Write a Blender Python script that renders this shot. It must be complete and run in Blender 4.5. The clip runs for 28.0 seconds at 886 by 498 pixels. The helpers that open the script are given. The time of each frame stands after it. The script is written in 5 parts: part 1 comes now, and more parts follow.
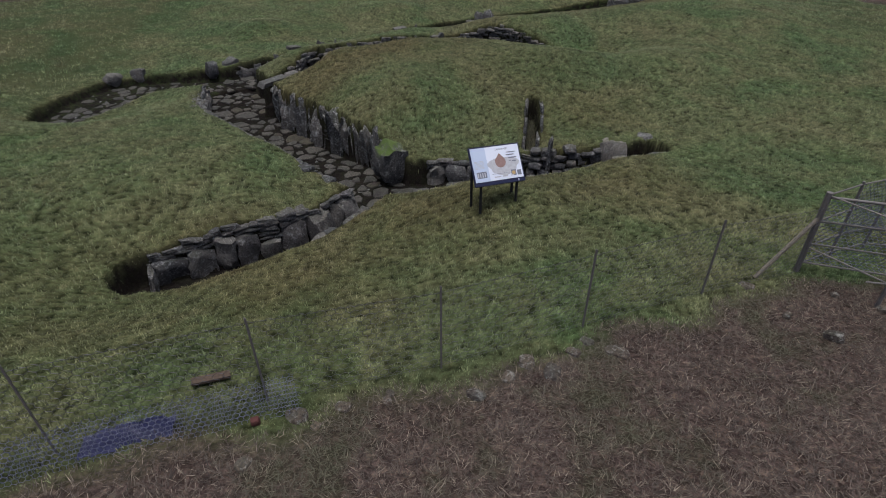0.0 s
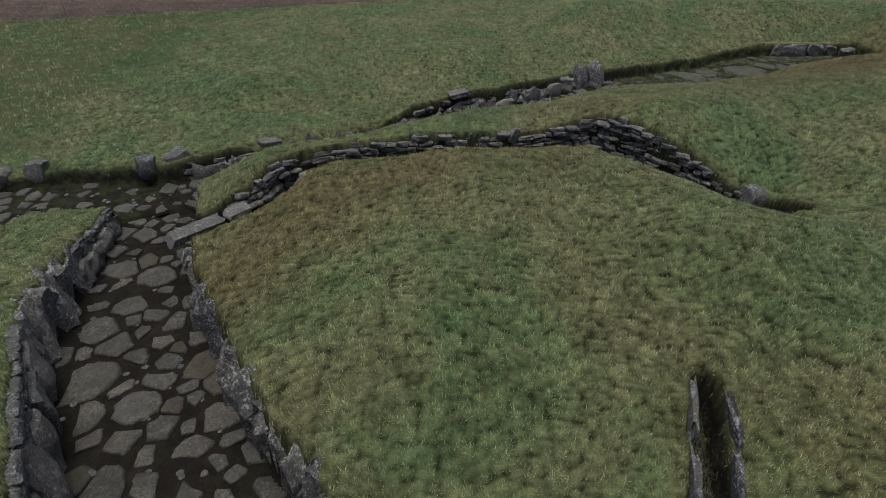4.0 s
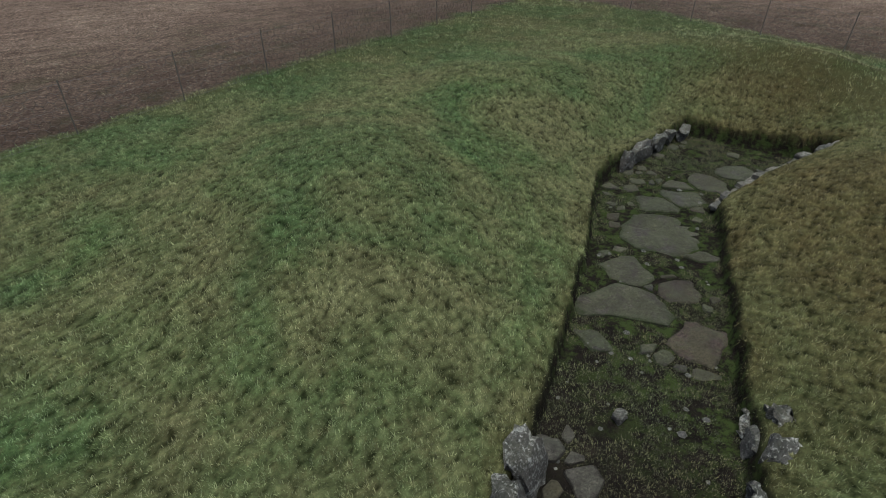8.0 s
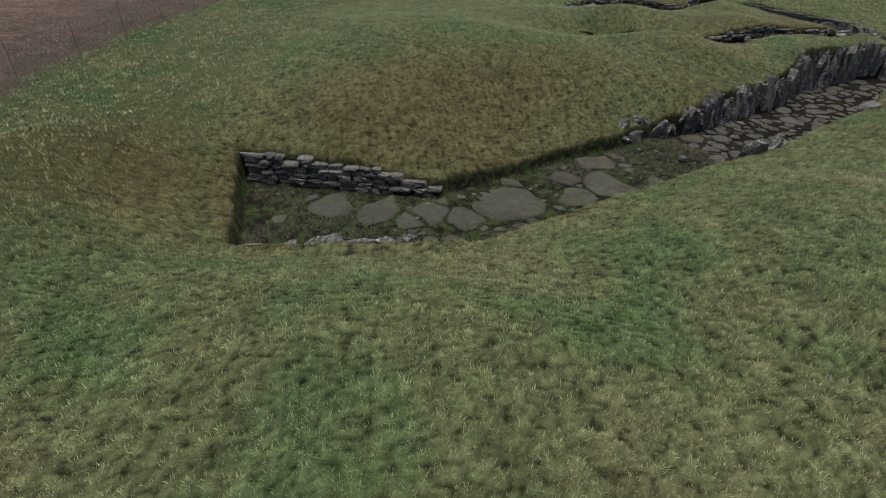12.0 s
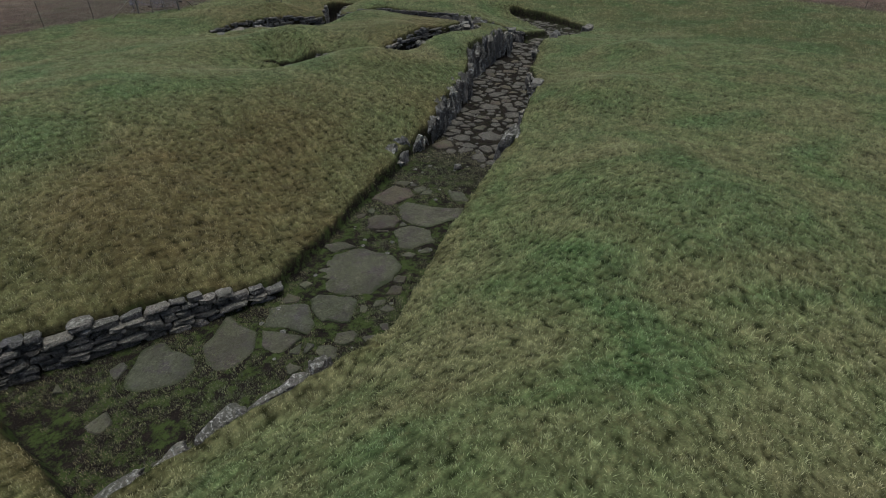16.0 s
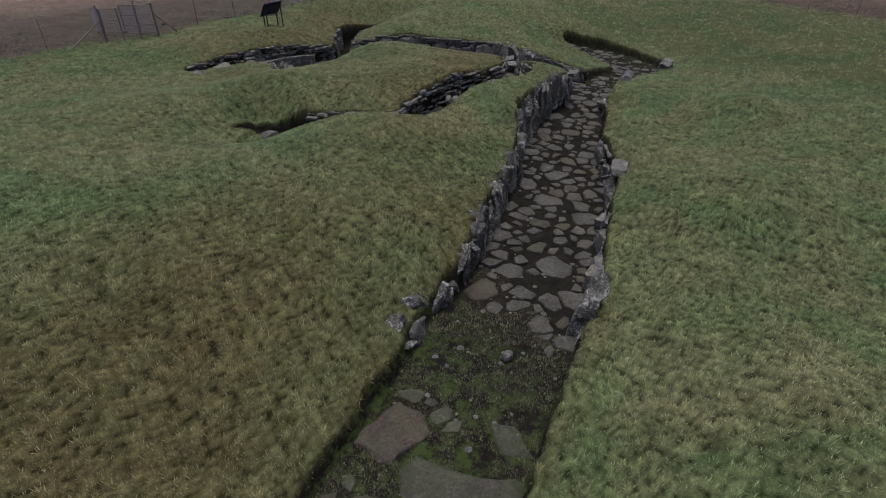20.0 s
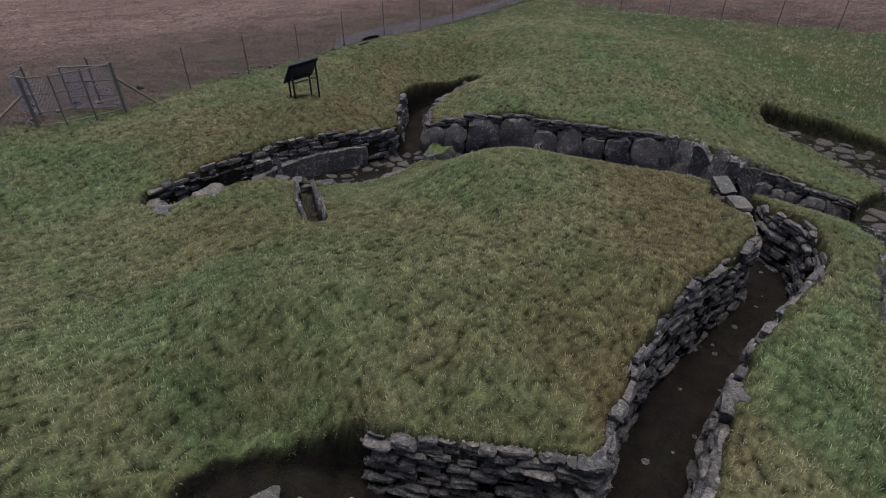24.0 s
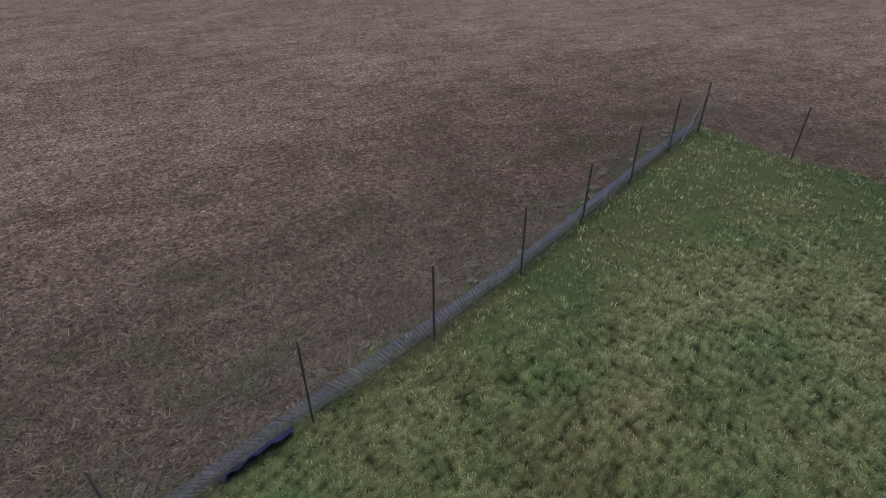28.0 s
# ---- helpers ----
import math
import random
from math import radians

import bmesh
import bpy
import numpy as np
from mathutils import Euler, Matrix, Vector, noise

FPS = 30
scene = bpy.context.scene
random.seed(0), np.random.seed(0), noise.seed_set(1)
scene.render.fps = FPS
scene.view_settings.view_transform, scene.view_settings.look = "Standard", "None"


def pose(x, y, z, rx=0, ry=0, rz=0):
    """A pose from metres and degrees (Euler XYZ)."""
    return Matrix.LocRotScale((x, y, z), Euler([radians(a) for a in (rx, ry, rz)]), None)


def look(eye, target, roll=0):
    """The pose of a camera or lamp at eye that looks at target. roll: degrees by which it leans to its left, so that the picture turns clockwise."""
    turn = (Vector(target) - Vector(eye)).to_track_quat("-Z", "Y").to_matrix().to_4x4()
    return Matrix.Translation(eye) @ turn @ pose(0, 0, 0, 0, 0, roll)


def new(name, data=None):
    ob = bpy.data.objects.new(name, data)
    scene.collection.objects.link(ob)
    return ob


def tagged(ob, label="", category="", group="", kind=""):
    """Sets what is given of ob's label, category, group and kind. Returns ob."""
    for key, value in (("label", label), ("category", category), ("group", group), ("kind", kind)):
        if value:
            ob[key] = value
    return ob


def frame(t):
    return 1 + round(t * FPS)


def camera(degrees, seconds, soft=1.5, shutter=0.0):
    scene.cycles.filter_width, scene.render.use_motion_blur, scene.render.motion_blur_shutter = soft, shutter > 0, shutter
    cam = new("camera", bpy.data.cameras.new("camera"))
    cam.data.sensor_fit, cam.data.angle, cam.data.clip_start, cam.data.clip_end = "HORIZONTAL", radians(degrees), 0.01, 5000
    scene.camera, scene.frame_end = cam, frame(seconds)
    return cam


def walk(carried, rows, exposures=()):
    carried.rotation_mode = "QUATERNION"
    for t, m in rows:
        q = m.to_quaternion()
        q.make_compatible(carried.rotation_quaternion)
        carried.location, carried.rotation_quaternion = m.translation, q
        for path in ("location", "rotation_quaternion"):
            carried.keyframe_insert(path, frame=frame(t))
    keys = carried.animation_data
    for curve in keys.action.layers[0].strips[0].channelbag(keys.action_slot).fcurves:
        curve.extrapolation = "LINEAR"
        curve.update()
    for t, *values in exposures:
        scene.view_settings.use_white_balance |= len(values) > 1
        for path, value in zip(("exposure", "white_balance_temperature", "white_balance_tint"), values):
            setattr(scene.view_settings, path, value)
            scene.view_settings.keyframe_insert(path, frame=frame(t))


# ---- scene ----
# ------------------------------------------------------------------ camera
cam = camera(78.8, 28.0, 1.0)
PATH = [
    (0, (0.0, 0.0, 4.507), (0.0, 1.668, 3.404), -0.18),
    (0.5, (0.086, 0.725, 4.531), (0.081, 2.392, 3.427), -0.23),
    (1, (0.154, 1.62, 4.54), (0.138, 3.287, 3.436), -0.26),
    (1.5, (0.206, 2.619, 4.535), (0.137, 4.286, 3.432), -0.25),
    (2, (0.247, 3.728, 4.51), (0.118, 5.393, 3.409), -0.19),
    (2.5, (0.261, 4.936, 4.498), (0.078, 6.593, 3.394), -0.12),
    (4.5, (0.002, 10.708, 4.478), (-0.264, 12.348, 3.364), -0.06),
    (5, (-0.197, 12.408, 4.457), (-0.405, 14.055, 3.341), 0.03),
    (5.5, (-0.402, 14.224, 4.454), (-0.55, 15.875, 3.336), 0.07),
    (6, (-0.582, 16.124, 4.433), (-0.595, 17.782, 3.314), 0.07),
    (6.5, (-0.713, 18.093, 4.4), (-0.505, 19.739, 3.284), 0.12),
    (7, (-0.76, 20.166, 4.37), (-0.316, 21.766, 3.256), 0.23),
    (7.5, (-0.665, 22.32, 4.363), (0.031, 23.831, 3.253), 0.08),
    (8, (-0.409, 24.457, 4.374), (0.537, 25.831, 3.27), -0.14),
    (8.5, (0.044, 26.752, 4.413), (1.293, 27.855, 3.306), -0.09),
    (9, (0.665, 28.978, 4.468), (2.179, 29.672, 3.36), -0.23),
    (9.5, (1.45, 31.098, 4.516), (3.103, 31.296, 3.407), -0.66),
    (10, (2.404, 33.076, 4.584), (4.028, 32.735, 3.467), -1.01),
    (10.5, (3.566, 34.892, 4.65), (4.967, 34.019, 3.52), -0.98),
    (11, (4.916, 36.408, 4.661), (5.907, 35.094, 3.525), -0.43),
    (11.5, (6.344, 37.499, 4.559), (6.855, 35.928, 3.431), 0.17),
    (12, (7.68, 38.138, 4.399), (7.845, 36.487, 3.281), 0.37),
    (12.5, (8.838, 38.381, 4.218), (8.515, 36.746, 3.112), 0.30),
    (14.5, (11.099, 37.491, 4.333), (10.14, 36.127, 3.228), 0.60),
    (15, (11.021, 36.986, 4.409), (10.065, 35.619, 3.306), 0.42),
    (15.5, (10.824, 36.498, 4.606), (9.862, 35.135, 3.503), 0.40),
    (16, (10.514, 36.01, 4.806), (9.555, 34.645, 3.704), 0.24),
    (16.5, (10.117, 35.527, 4.89), (9.16, 34.16, 3.787), 0.10),
    (17, (9.615, 35.048, 4.916), (8.661, 33.678, 3.814), -0.00),
    (17.5, (9.017, 34.567, 4.917), (8.066, 33.195, 3.815), -0.18),
    (18, (8.429, 34.049, 4.905), (7.477, 32.678, 3.804), -0.22),
    (18.5, (7.949, 33.406, 4.871), (6.999, 32.034, 3.769), -0.28),
    (19, (7.593, 32.633, 4.839), (6.681, 31.234, 3.737), -0.33),
    (19.5, (7.329, 31.751, 4.813), (6.441, 30.339, 3.709), -0.30),
    (20, (7.131, 30.812, 4.796), (6.256, 29.393, 3.692), -0.08),
    (20.5, (6.961, 29.821, 4.753), (6.096, 28.393, 3.652), 0.06),
    (22.5, (5.798, 25.537, 4.635), (5.011, 24.068, 3.529), -0.30),
    (23, (5.339, 24.235, 4.629), (4.558, 22.763, 3.523), -0.29),
    (23.5, (4.744, 22.8, 4.622), (3.966, 21.325, 3.518), -0.33),
    (24, (4.067, 21.321, 4.631), (3.29, 19.846, 3.526), -0.32),
    (24.5, (3.311, 19.867, 4.609), (2.538, 18.387, 3.507), -0.38),
    (25, (2.421, 18.281, 4.603), (1.654, 16.797, 3.503), -0.55),
    (25.5, (1.496, 16.565, 4.585), (0.725, 15.082, 3.487), -0.44),
    (26, (0.445, 14.761, 4.618), (-0.323, 13.276, 3.52), -0.56),
    (26.5, (-0.57, 12.829, 4.66), (-1.342, 11.346, 3.562), -0.30),
    (27, (-1.531, 10.813, 4.713), (-2.305, 9.332, 3.615), -0.26),
    (27.5, (-2.32, 8.801, 4.837), (-3.093, 7.322, 3.736), -0.11),
    (28, (-2.877, 6.744, 4.918), (-3.645, 5.264, 3.815), 0.05),
]
EXPOSURES = [(0, 0.42, 6250, 9), (2, 0.36, 6250, 10), (5, 0.66, 6450, 2), (8, 0.52, 6500, -3), (10, 0.50, 6500, 0), (12, 0.72, 6600, 4), (16, 0.52, 6500, 2), (20, 0.54, 6300, 11),
             (23, 0.45, 6250, 17), (25, 0.69, 6250, 14), (27, 0.55, 6150, 13), (28, 0.50, 6150, 6)]
walk(cam, [(t, look(eye, target, roll)) for t, eye, target, roll in PATH], EXPOSURES)

# ------------------------------------------------------------------ light
world = bpy.data.worlds.new("overcast")
scene.world = world
world.use_nodes = True
wn, wl = world.node_tree.nodes, world.node_tree.links
sky = wn.new("ShaderNodeTexSky")
sky.sky_type, sky.sun_disc = "NISHITA", False
sky.sun_elevation, sky.sun_rotation = radians(85), radians(190)
sky.air_density, sky.dust_density, sky.ozone_density = 1.0, 7.0, 1.0
wl.new(sky.outputs[0], wn["Background"].inputs[0])
wn["Background"].inputs[1].default_value = 0.08
sun = new("sun", bpy.data.lights.new("sun", "SUN"))
sun.data.energy, sun.data.angle, sun.data.color = 1.7, radians(40), (1.0, 0.97, 0.94)
sun.matrix_world = look((0, 0, 20), (0.3, 1.6, 0))
scene.view_settings.exposure = 1.0

# ------------------------------------------------------------------ plan
# passages: centre line as (x, y, half width, floor height)
LONG_PASSAGE = [(-6.9, 17.9, 0.75, -0.82), (-5.3, 19.05, 0.65, -0.85), (-3.9, 20.0, 0.92, -0.88), (-2.3, 21.15, 1.07, -0.9), (-1.1, 22.75, 1.1, -0.9),
                (1.1, 24.55, 1.08, -0.84), (2.2, 25.55, 1.08, -0.75), (3.5, 26.35, 1.1, -0.64), (4.6, 27.1, 1.08, -0.67), (6.65, 28.55, 1.08, -0.68),
                (8.3, 29.85, 1.1, -0.66)]
WEST_PIT = [(-10.15, 13.2, 0.35, -0.72), (-10.45, 14.4, 0.6, -0.78), (-10.4, 15.6, 0.8, -0.8), (-10.15, 16.8, 0.95, -0.82), (-9.2, 17.5, 0.8, -0.84), (-6.9, 17.8, 0.8, -0.86)]
MAIN_PASSAGE = [(-6.7, 17.2, 0.8, -0.95), (-6.05, 15.7, 0.95, -1.05), (-5.35, 14.2, 1.05, -1.06), (-4.2, 12.95, 1.05, -1.06), (-3.2, 11.85, 1.05, -1.06),
                (-1.95, 10.8, 1.1, -1.06), (-1.2, 10.1, 0.9, -1.06)]
EAST_BRANCH = [(-1.0, 10.15, 0.9, -1.06), (0.2, 10.3, 0.92, -1.05), (1.2, 10.33, 0.93, -1.04), (1.95, 10.3, 0.8, -1.0), (2.6, 10.3, 0.55, -0.92),
               (3.5, 10.6, 0.42, -0.8), (4.5, 10.95, 0.35, -0.6)]
SOUTH_TRENCH = [(-4.6, 6.6, 0.38, -0.76), (-3.8, 6.93, 0.53, -0.84), (-3.05, 7.31, 0.62, -0.92), (-2.48, 7.68, 0.55, -1.0), (-1.9, 8.38, 0.4, -1.04),
                (-1.55, 9.1, 0.42, -1.06)]
NARROW_PASSAGE = [(-5.3, 15.6, 0.32, -0.8), (-4.6, 16.05, 0.36, -0.74), (-4.05, 16.8, 0.42, -0.74), (-3.95, 17.4, 0.43, -0.74), (-3.4, 17.95, 0.43, -0.74),
                  (-2.4, 18.25, 0.45, -0.74), (-1.6, 18.42, 0.45, -0.74), (-0.7, 18.68, 0.45, -0.74), (0.0, 18.97, 0.45, -0.74), (0.75, 19.45, 0.45, -0.72),
                  (1.5, 19.82, 0.45, -0.7), (2.3, 19.2, 0.45, -0.66), (3.0, 18.65, 0.42, -0.68), (3.6, 18.15, 0.44, -0.46),
                  (4.2, 17.85, 0.36, -0.2), (4.75, 17.7, 0.14, -0.06)]
CIST = [(1.97, 11.35, 0.14, -0.5), (2.2, 12.75, 0.15, -0.5), (2.3, 13.5, 0.13, -0.45)]
CHAINS = [LONG_PASSAGE, WEST_PIT, MAIN_PASSAGE, EAST_BRANCH, SOUTH_TRENCH, NARROW_PASSAGE, CIST]
EAST_END = [(8.3, 31.05), (11.7, 31.5), (12.75, 28.55), (8.5, 28.85)]
EAST_END_FLOOR = -0.64
# enclosure fence corners
FENCE_S = [(-13.3, -0.9), (-6.68, 1.76), (-0.2, 4.07), (4.95, 6.05)]
FENCE_SE = [(6.72, 6.33), (10.0, 7.6), (19.8, 11.5)]
FENCE_E = [(19.8, 11.5), (19.6, 19.0), (19.1, 25.5), (18.7, 31.0), (18.3, 38.0), (17.2, 43.6)]
FENCE_N = [(17.2, 43.6), (10.3, 40.7), (3.5, 38.5), (-1.74, 36.6), (-9.5, 32.9), (-22.0, 26.8)]
FENCE_W = [(-22.0, 26.8), (-21.0, 13.0), (-18.7, 9.4), (-15.3, 5.4), (-14.0, 2.6), (-13.3, -0.9)]
ENCLOSURE = FENCE_S + FENCE_SE + FENCE_E[1:] + FENCE_N[1:] + FENCE_W[1:-1]
# rises and hollows of the turf: x, y, spread, height
MOUNDS = [(-1.0, 9.8, 2.6, -0.50), (-10.6, 17.4, 4.0, -0.80), (6.8, 28.0, 2.6, -1.02), (-0.8, 17.9, 2.6, 0.36), (10.0, 38.0, 6.5, 0.34),
          (11.2, 30.8, 1.8, -0.79), (10.0, 22.0, 4.0, 0.82), (-0.9, 24.6, 2.6, -0.60), (5.2, 11.8, 2.6, -0.33), (-4.5, 6.2, 1.2, -0.68),
          (-10.0, 6.0, 4.0, 0.28), (0.4, 11.6, 1.2, -0.36), (14.8, 32.6, 1.8, 0.50), (3.1, 32.1, 1.8, 0.56), (5.2, 18.3, 1.2, -0.37),
          (2.8, 21.2, 1.2, 0.45), (-2.2, 26.0, 1.2, 0.59), (-4.3, 13.9, 1.2, -0.25), (10.0, 27.2, 1.2, 0.28), (1.3, 19.0, 1.2, -0.12),
          (-5.0, 21.8, 1.8, -0.31), (3.0, -5.0, 1.2, -0.33), (6.2, 16.1, 1.2, 0.32), (15.2, 30.4, 1.2, 0.38), (-9.1, 15.7, 0.8, -0.24), (-9.2, 13.9, 0.9, -0.42)]
SWELLS = [(7.6, 34.4, 1.2, 0.39), (4.0, 26.0, 1.2, -0.38), (9.9, 34.0, 1.2, 0.31), (2.8, 16.4, 1.2, 0.37), (-4.5, 17.7, 1.2, 0.29),
          (20.0, 40.0, 4.0, 0.24), (-2.9, 4.2, 1.2, 0.24), (21.0, 20.0, 1.2, 0.22), (2.6, 7.7, 1.8, 0.20), (-1.4, 20.8, 1.2, 0.22),
          (-4.7, 8.6, 1.2, 0.19), (14.0, 10.0, 4.0, -0.20), (12.9, 28.8, 1.2, -0.20), (8.8, 30.8, 1.2, -0.20), (-6.3, 17.0, 1.2, -0.23),
          (-10.5, 10.3, 1.2, 0.22), (-12.0, 0.0, 1.8, 0.17), (-12.0, 24.0, 1.2, -0.15), (2.1, 26.5, 1.2, -0.18), (5.0, 6.2, 1.2, -0.15),
          (-2.0, 12.3, 1.2, -0.13), (1.6, 29.6, 1.2, 0.13), (3.3, 17.9, 1.2, -0.21), (-0.8, 15.2, 1.2, 0.15)]
KNOLLS = [(2.0, 15.8, 2.2, 0.16), (-1.2, 13.4, 1.0, 0.31), (-7.2, 23.0, 0.7, 0.29), (0.8, 8.2, 0.7, 0.27), (1.2, 15.4, 1.0, -0.14),
          (-3.6, 10.2, 0.7, 0.19), (2.0, 18.6, 0.7, 0.14), (4.0, 15.8, 0.7, 0.14), (2.8, 21.8, 0.7, -0.12), (-2.8, 8.2, 1.0, -0.12),
          (-0.4, 13.0, 0.7, 0.14), (2.0, 16.6, 0.7, -0.09), (-7.2, 9.4, 2.2, 0.08), (7.2, 18.6, 1.5, -0.1), (5.2, 25.0, 2.2, 0.08),
          (-0.8, 17.8, 0.7, 0.08), (0.0, 19.4, 0.7, -0.09), (4.0, 9.4, 0.7, 0.1), (2.4, 19.8, 1.0, 0.08), (7.2, 13.4, 1.5, 0.09),
          (4.4, 18.2, 0.7, -0.1), (1.2, 11.4, 0.7, -0.07), (3.2, 21.8, 0.7, -0.07), (3.6, 28.6, 1.0, -0.08), (-0.8, 16.2, 0.7, -0.07),
          (-7.2, 23.0, 0.7, 0.07), (0.8, 8.2, 0.7, 0.07), (1.2, 21.4, 0.7, 0.08)]
KNOLLS += [(4.0, 17.35, 0.45, -0.18), (-3.0, 14.1, 0.8, 0.15), (-1.7, 12.9, 0.8, 0.15), (-4.0, 15.1, 0.6, 0.1), (1.7, 18.95, 0.5, -0.22), (2.6, 18.45, 0.5, -0.2), (4.35, 17.7, 0.6, -0.25)]
BASE = 0.25
# patches of withered turf: x, y, spread, strength
DRY = [(8.65, 26.15, 1.7, 1.0), (13.73, 30.37, 1.6, 1.0), (10.57, 27.25, 1.5, 0.7), (6.01, 24.04, 1.6, 0.7), (-0.18, 8.27, 1.3, 0.8), (-2.18, 5.92, 1.1, 0.6),
       (3.23, 8.85, 1.2, 0.6), (-3.30, 16.39, 1.0, 0.8), (-1.61, 17.37, 0.8, 0.7), (0.59, 18.17, 0.8, 0.6), (1.98, 21.54, 1.2, 0.5), (3.61, 12.87, 0.9, 0.6),
       (-3.59, 14.43, 0.9, 0.7), (1.00, 15.32, 2.0, 0.3), (-4.96, 5.04, 1.8, 0.4), (2.47, 24.13, 0.8, 0.6)]


def chain_sd(x, y, line):
    """Distance outside a chain of widening segments (negative inside), and the floor height of the nearest point."""
    best, floor_z = np.full(x.shape, 1e9), np.zeros(x.shape)
    for (ax, ay, aw, az), (bx, by, bw, bz) in zip(line, line[1:]):
        dx, dy = bx - ax, by - ay
        u = np.clip(((x - ax) * dx + (y - ay) * dy) / (dx * dx + dy * dy), 0, 1)
        d = np.hypot(x - ax - u * dx, y - ay - u * dy) - (aw + u * (bw - aw))
        floor_z = np.where(d < best, az + u * (bz - az), floor_z)
        best = np.minimum(best, d)
    return best, floor_z


def inside(x, y, poly):
    odd = np.zeros(x.shape, bool)
    for (ax, ay), (bx, by) in zip(poly, poly[1:] + poly[:1]):
        cross = (ay > y) != (by > y)
        odd ^= cross & (x < (bx - ax) * (y - ay) / (by - ay + 1e-12) + ax)
    return odd


def edge_distance(x, y, poly, closed=True):
    best = np.full(x.shape, 1e9)
    for (ax, ay), (bx, by) in zip(poly, poly[1:] + (poly[:1] if closed else [])):
        dx, dy = bx - ax, by - ay
        u = np.clip(((x - ax) * dx + (y - ay) * dy) / (dx * dx + dy * dy + 1e-12), 0, 1)
        best = np.minimum(best, np.hypot(x - ax - u * dx, y - ay - u * dy))
    return best


def bumps(x, y, table):
    z = np.zeros(x.shape)
    for mx, my, s, a in table:
        z = z + a * np.exp(-((x - mx) ** 2 + (y - my) ** 2) / (2 * s * s))
    return z


def ripple(x, y):
    """Small unevenness of trodden turf."""
    return (0.018 * np.sin(2.3 * x + 0.7 * np.sin(1.7 * y)) * np.sin(2.1 * y + 1.1 * np.sin(1.3 * x + 2))
            + 0.008 * np.sin(6.1 * x + 1.3 * y + 2 * np.sin(2.2 * y)) * np.sin(5.3 * y - 1.7 * x))


def top_height(x, y):
    return BASE + bumps(x, y, MOUNDS) + bumps(x, y, SWELLS) + bumps(x, y, KNOLLS) + ripple(x, y)


def trench(x, y):
    """Distance outside all trenches (negative inside), and the floor height of the nearest one."""
    best, floor_z = np.full(x.shape, 1e9), np.zeros(x.shape)
    for line in CHAINS:
        d, f = chain_sd(x, y, line)
        floor_z = np.where(d < best, f, floor_z)
        best = np.minimum(best, d)
    d = edge_distance(x, y, EAST_END) * np.where(inside(x, y, EAST_END), -1, 1)
    floor_z = np.where(d < best, EAST_END_FLOOR, floor_z)
    best = np.minimum(best, d)
    wobble = 0.035 * np.sin(5.1 * x + 2 * np.sin(3.3 * y)) * np.sin(4.7 * y + 1.5 * np.sin(2.9 * x)) + 0.015 * np.sin(13 * x + 5 * y) * np.sin(11 * y - 4 * x)
    return best + wobble, floor_z


def height(x, y):
    """The height of the ground anywhere."""
    top = top_height(x, y)
    d, f = trench(x, y)
    top = np.maximum(top, f + np.where(x > 3.5, 0.26 + 0.2 * np.clip((y - 30.4) / 0.6, 0, 1) * (x > 8.0), 0.05) - 0.24 * np.maximum(d, 0)) * (d < 1.2) + top * (d >= 1.2)
    top = top - 0.05 * np.exp(-np.maximum(d, 0) / 0.12)
    bare = np.clip((x + 6.2) / 0.7, 0, 1) * np.clip((-2.8 - x) / 0.7, 0, 1) * (y > 20.0 + 0.66 * (x + 3.9))
    top = top - 0.36 * bare * np.exp(-np.maximum(d, 0) / 0.4)
    k = np.clip((d + 0.05) / 0.1, 0, 1)
    k = k * k * (3 - 2 * k)
    low = f + 0.5 * ripple(2.7 * x, 2.9 * y)
    return np.where(d < 0.06, low * (1 - k) + np.maximum(top, f) * k, top)


def hz(x, y):
    return float(height(np.array([float(x)]), np.array([float(y)]))[0])


def topz(x, y):
    return float(top_height(np.array([float(x)]), np.array([float(y)]))[0])

# ------------------------------------------------------------------ materials
def shader(name, rough=0.9, metal=0.0, spec=0.3):
    mat = bpy.data.materials.new(name)
    mat.use_nodes = True
    b = mat.node_tree.nodes["Principled BSDF"]
    b.inputs["Roughness"].default_value = rough
    b.inputs["Metallic"].default_value = metal
    b.inputs["Specular IOR Level"].default_value = spec
    return mat, mat.node_tree.nodes, mat.node_tree.links, b


def noise_node(n, l, vec, scale, detail=4.0, rough=0.6, distort=0.0):
    t = n.new("ShaderNodeTexNoise")
    t.inputs["Scale"].default_value, t.inputs["Detail"].default_value = scale, detail
    t.inputs["Roughness"].default_value, t.inputs["Distortion"].default_value = rough, distort
    l.new(vec, t.inputs["Vector"])
    return t.outputs["Fac"]


def ramp(n, l, fac, stops):
    r = n.new("ShaderNodeValToRGB")
    while len(r.color_ramp.elements) < len(stops):
        r.color_ramp.elements.new(0.5)
    for e, (p, c) in zip(r.color_ramp.elements, stops):
        e.position, e.color = p, (*c, 1) if len(c) == 3 else c
    l.new(fac, r.inputs[0])
    return r.outputs[0]


def mix(n, l, fac, a, b, mode="MIX"):
    m = n.new("ShaderNodeMix")
    m.data_type, m.blend_type = "RGBA", mode
    for sock, v in ((m.inputs[0], fac), (m.inputs[6], a), (m.inputs[7], b)):
        if isinstance(v, (int, float)):
            sock.default_value = v
        elif isinstance(v, tuple):
            sock.default_value = (*v, 1)
        else:
            l.new(v, sock)
    return m.outputs[2]


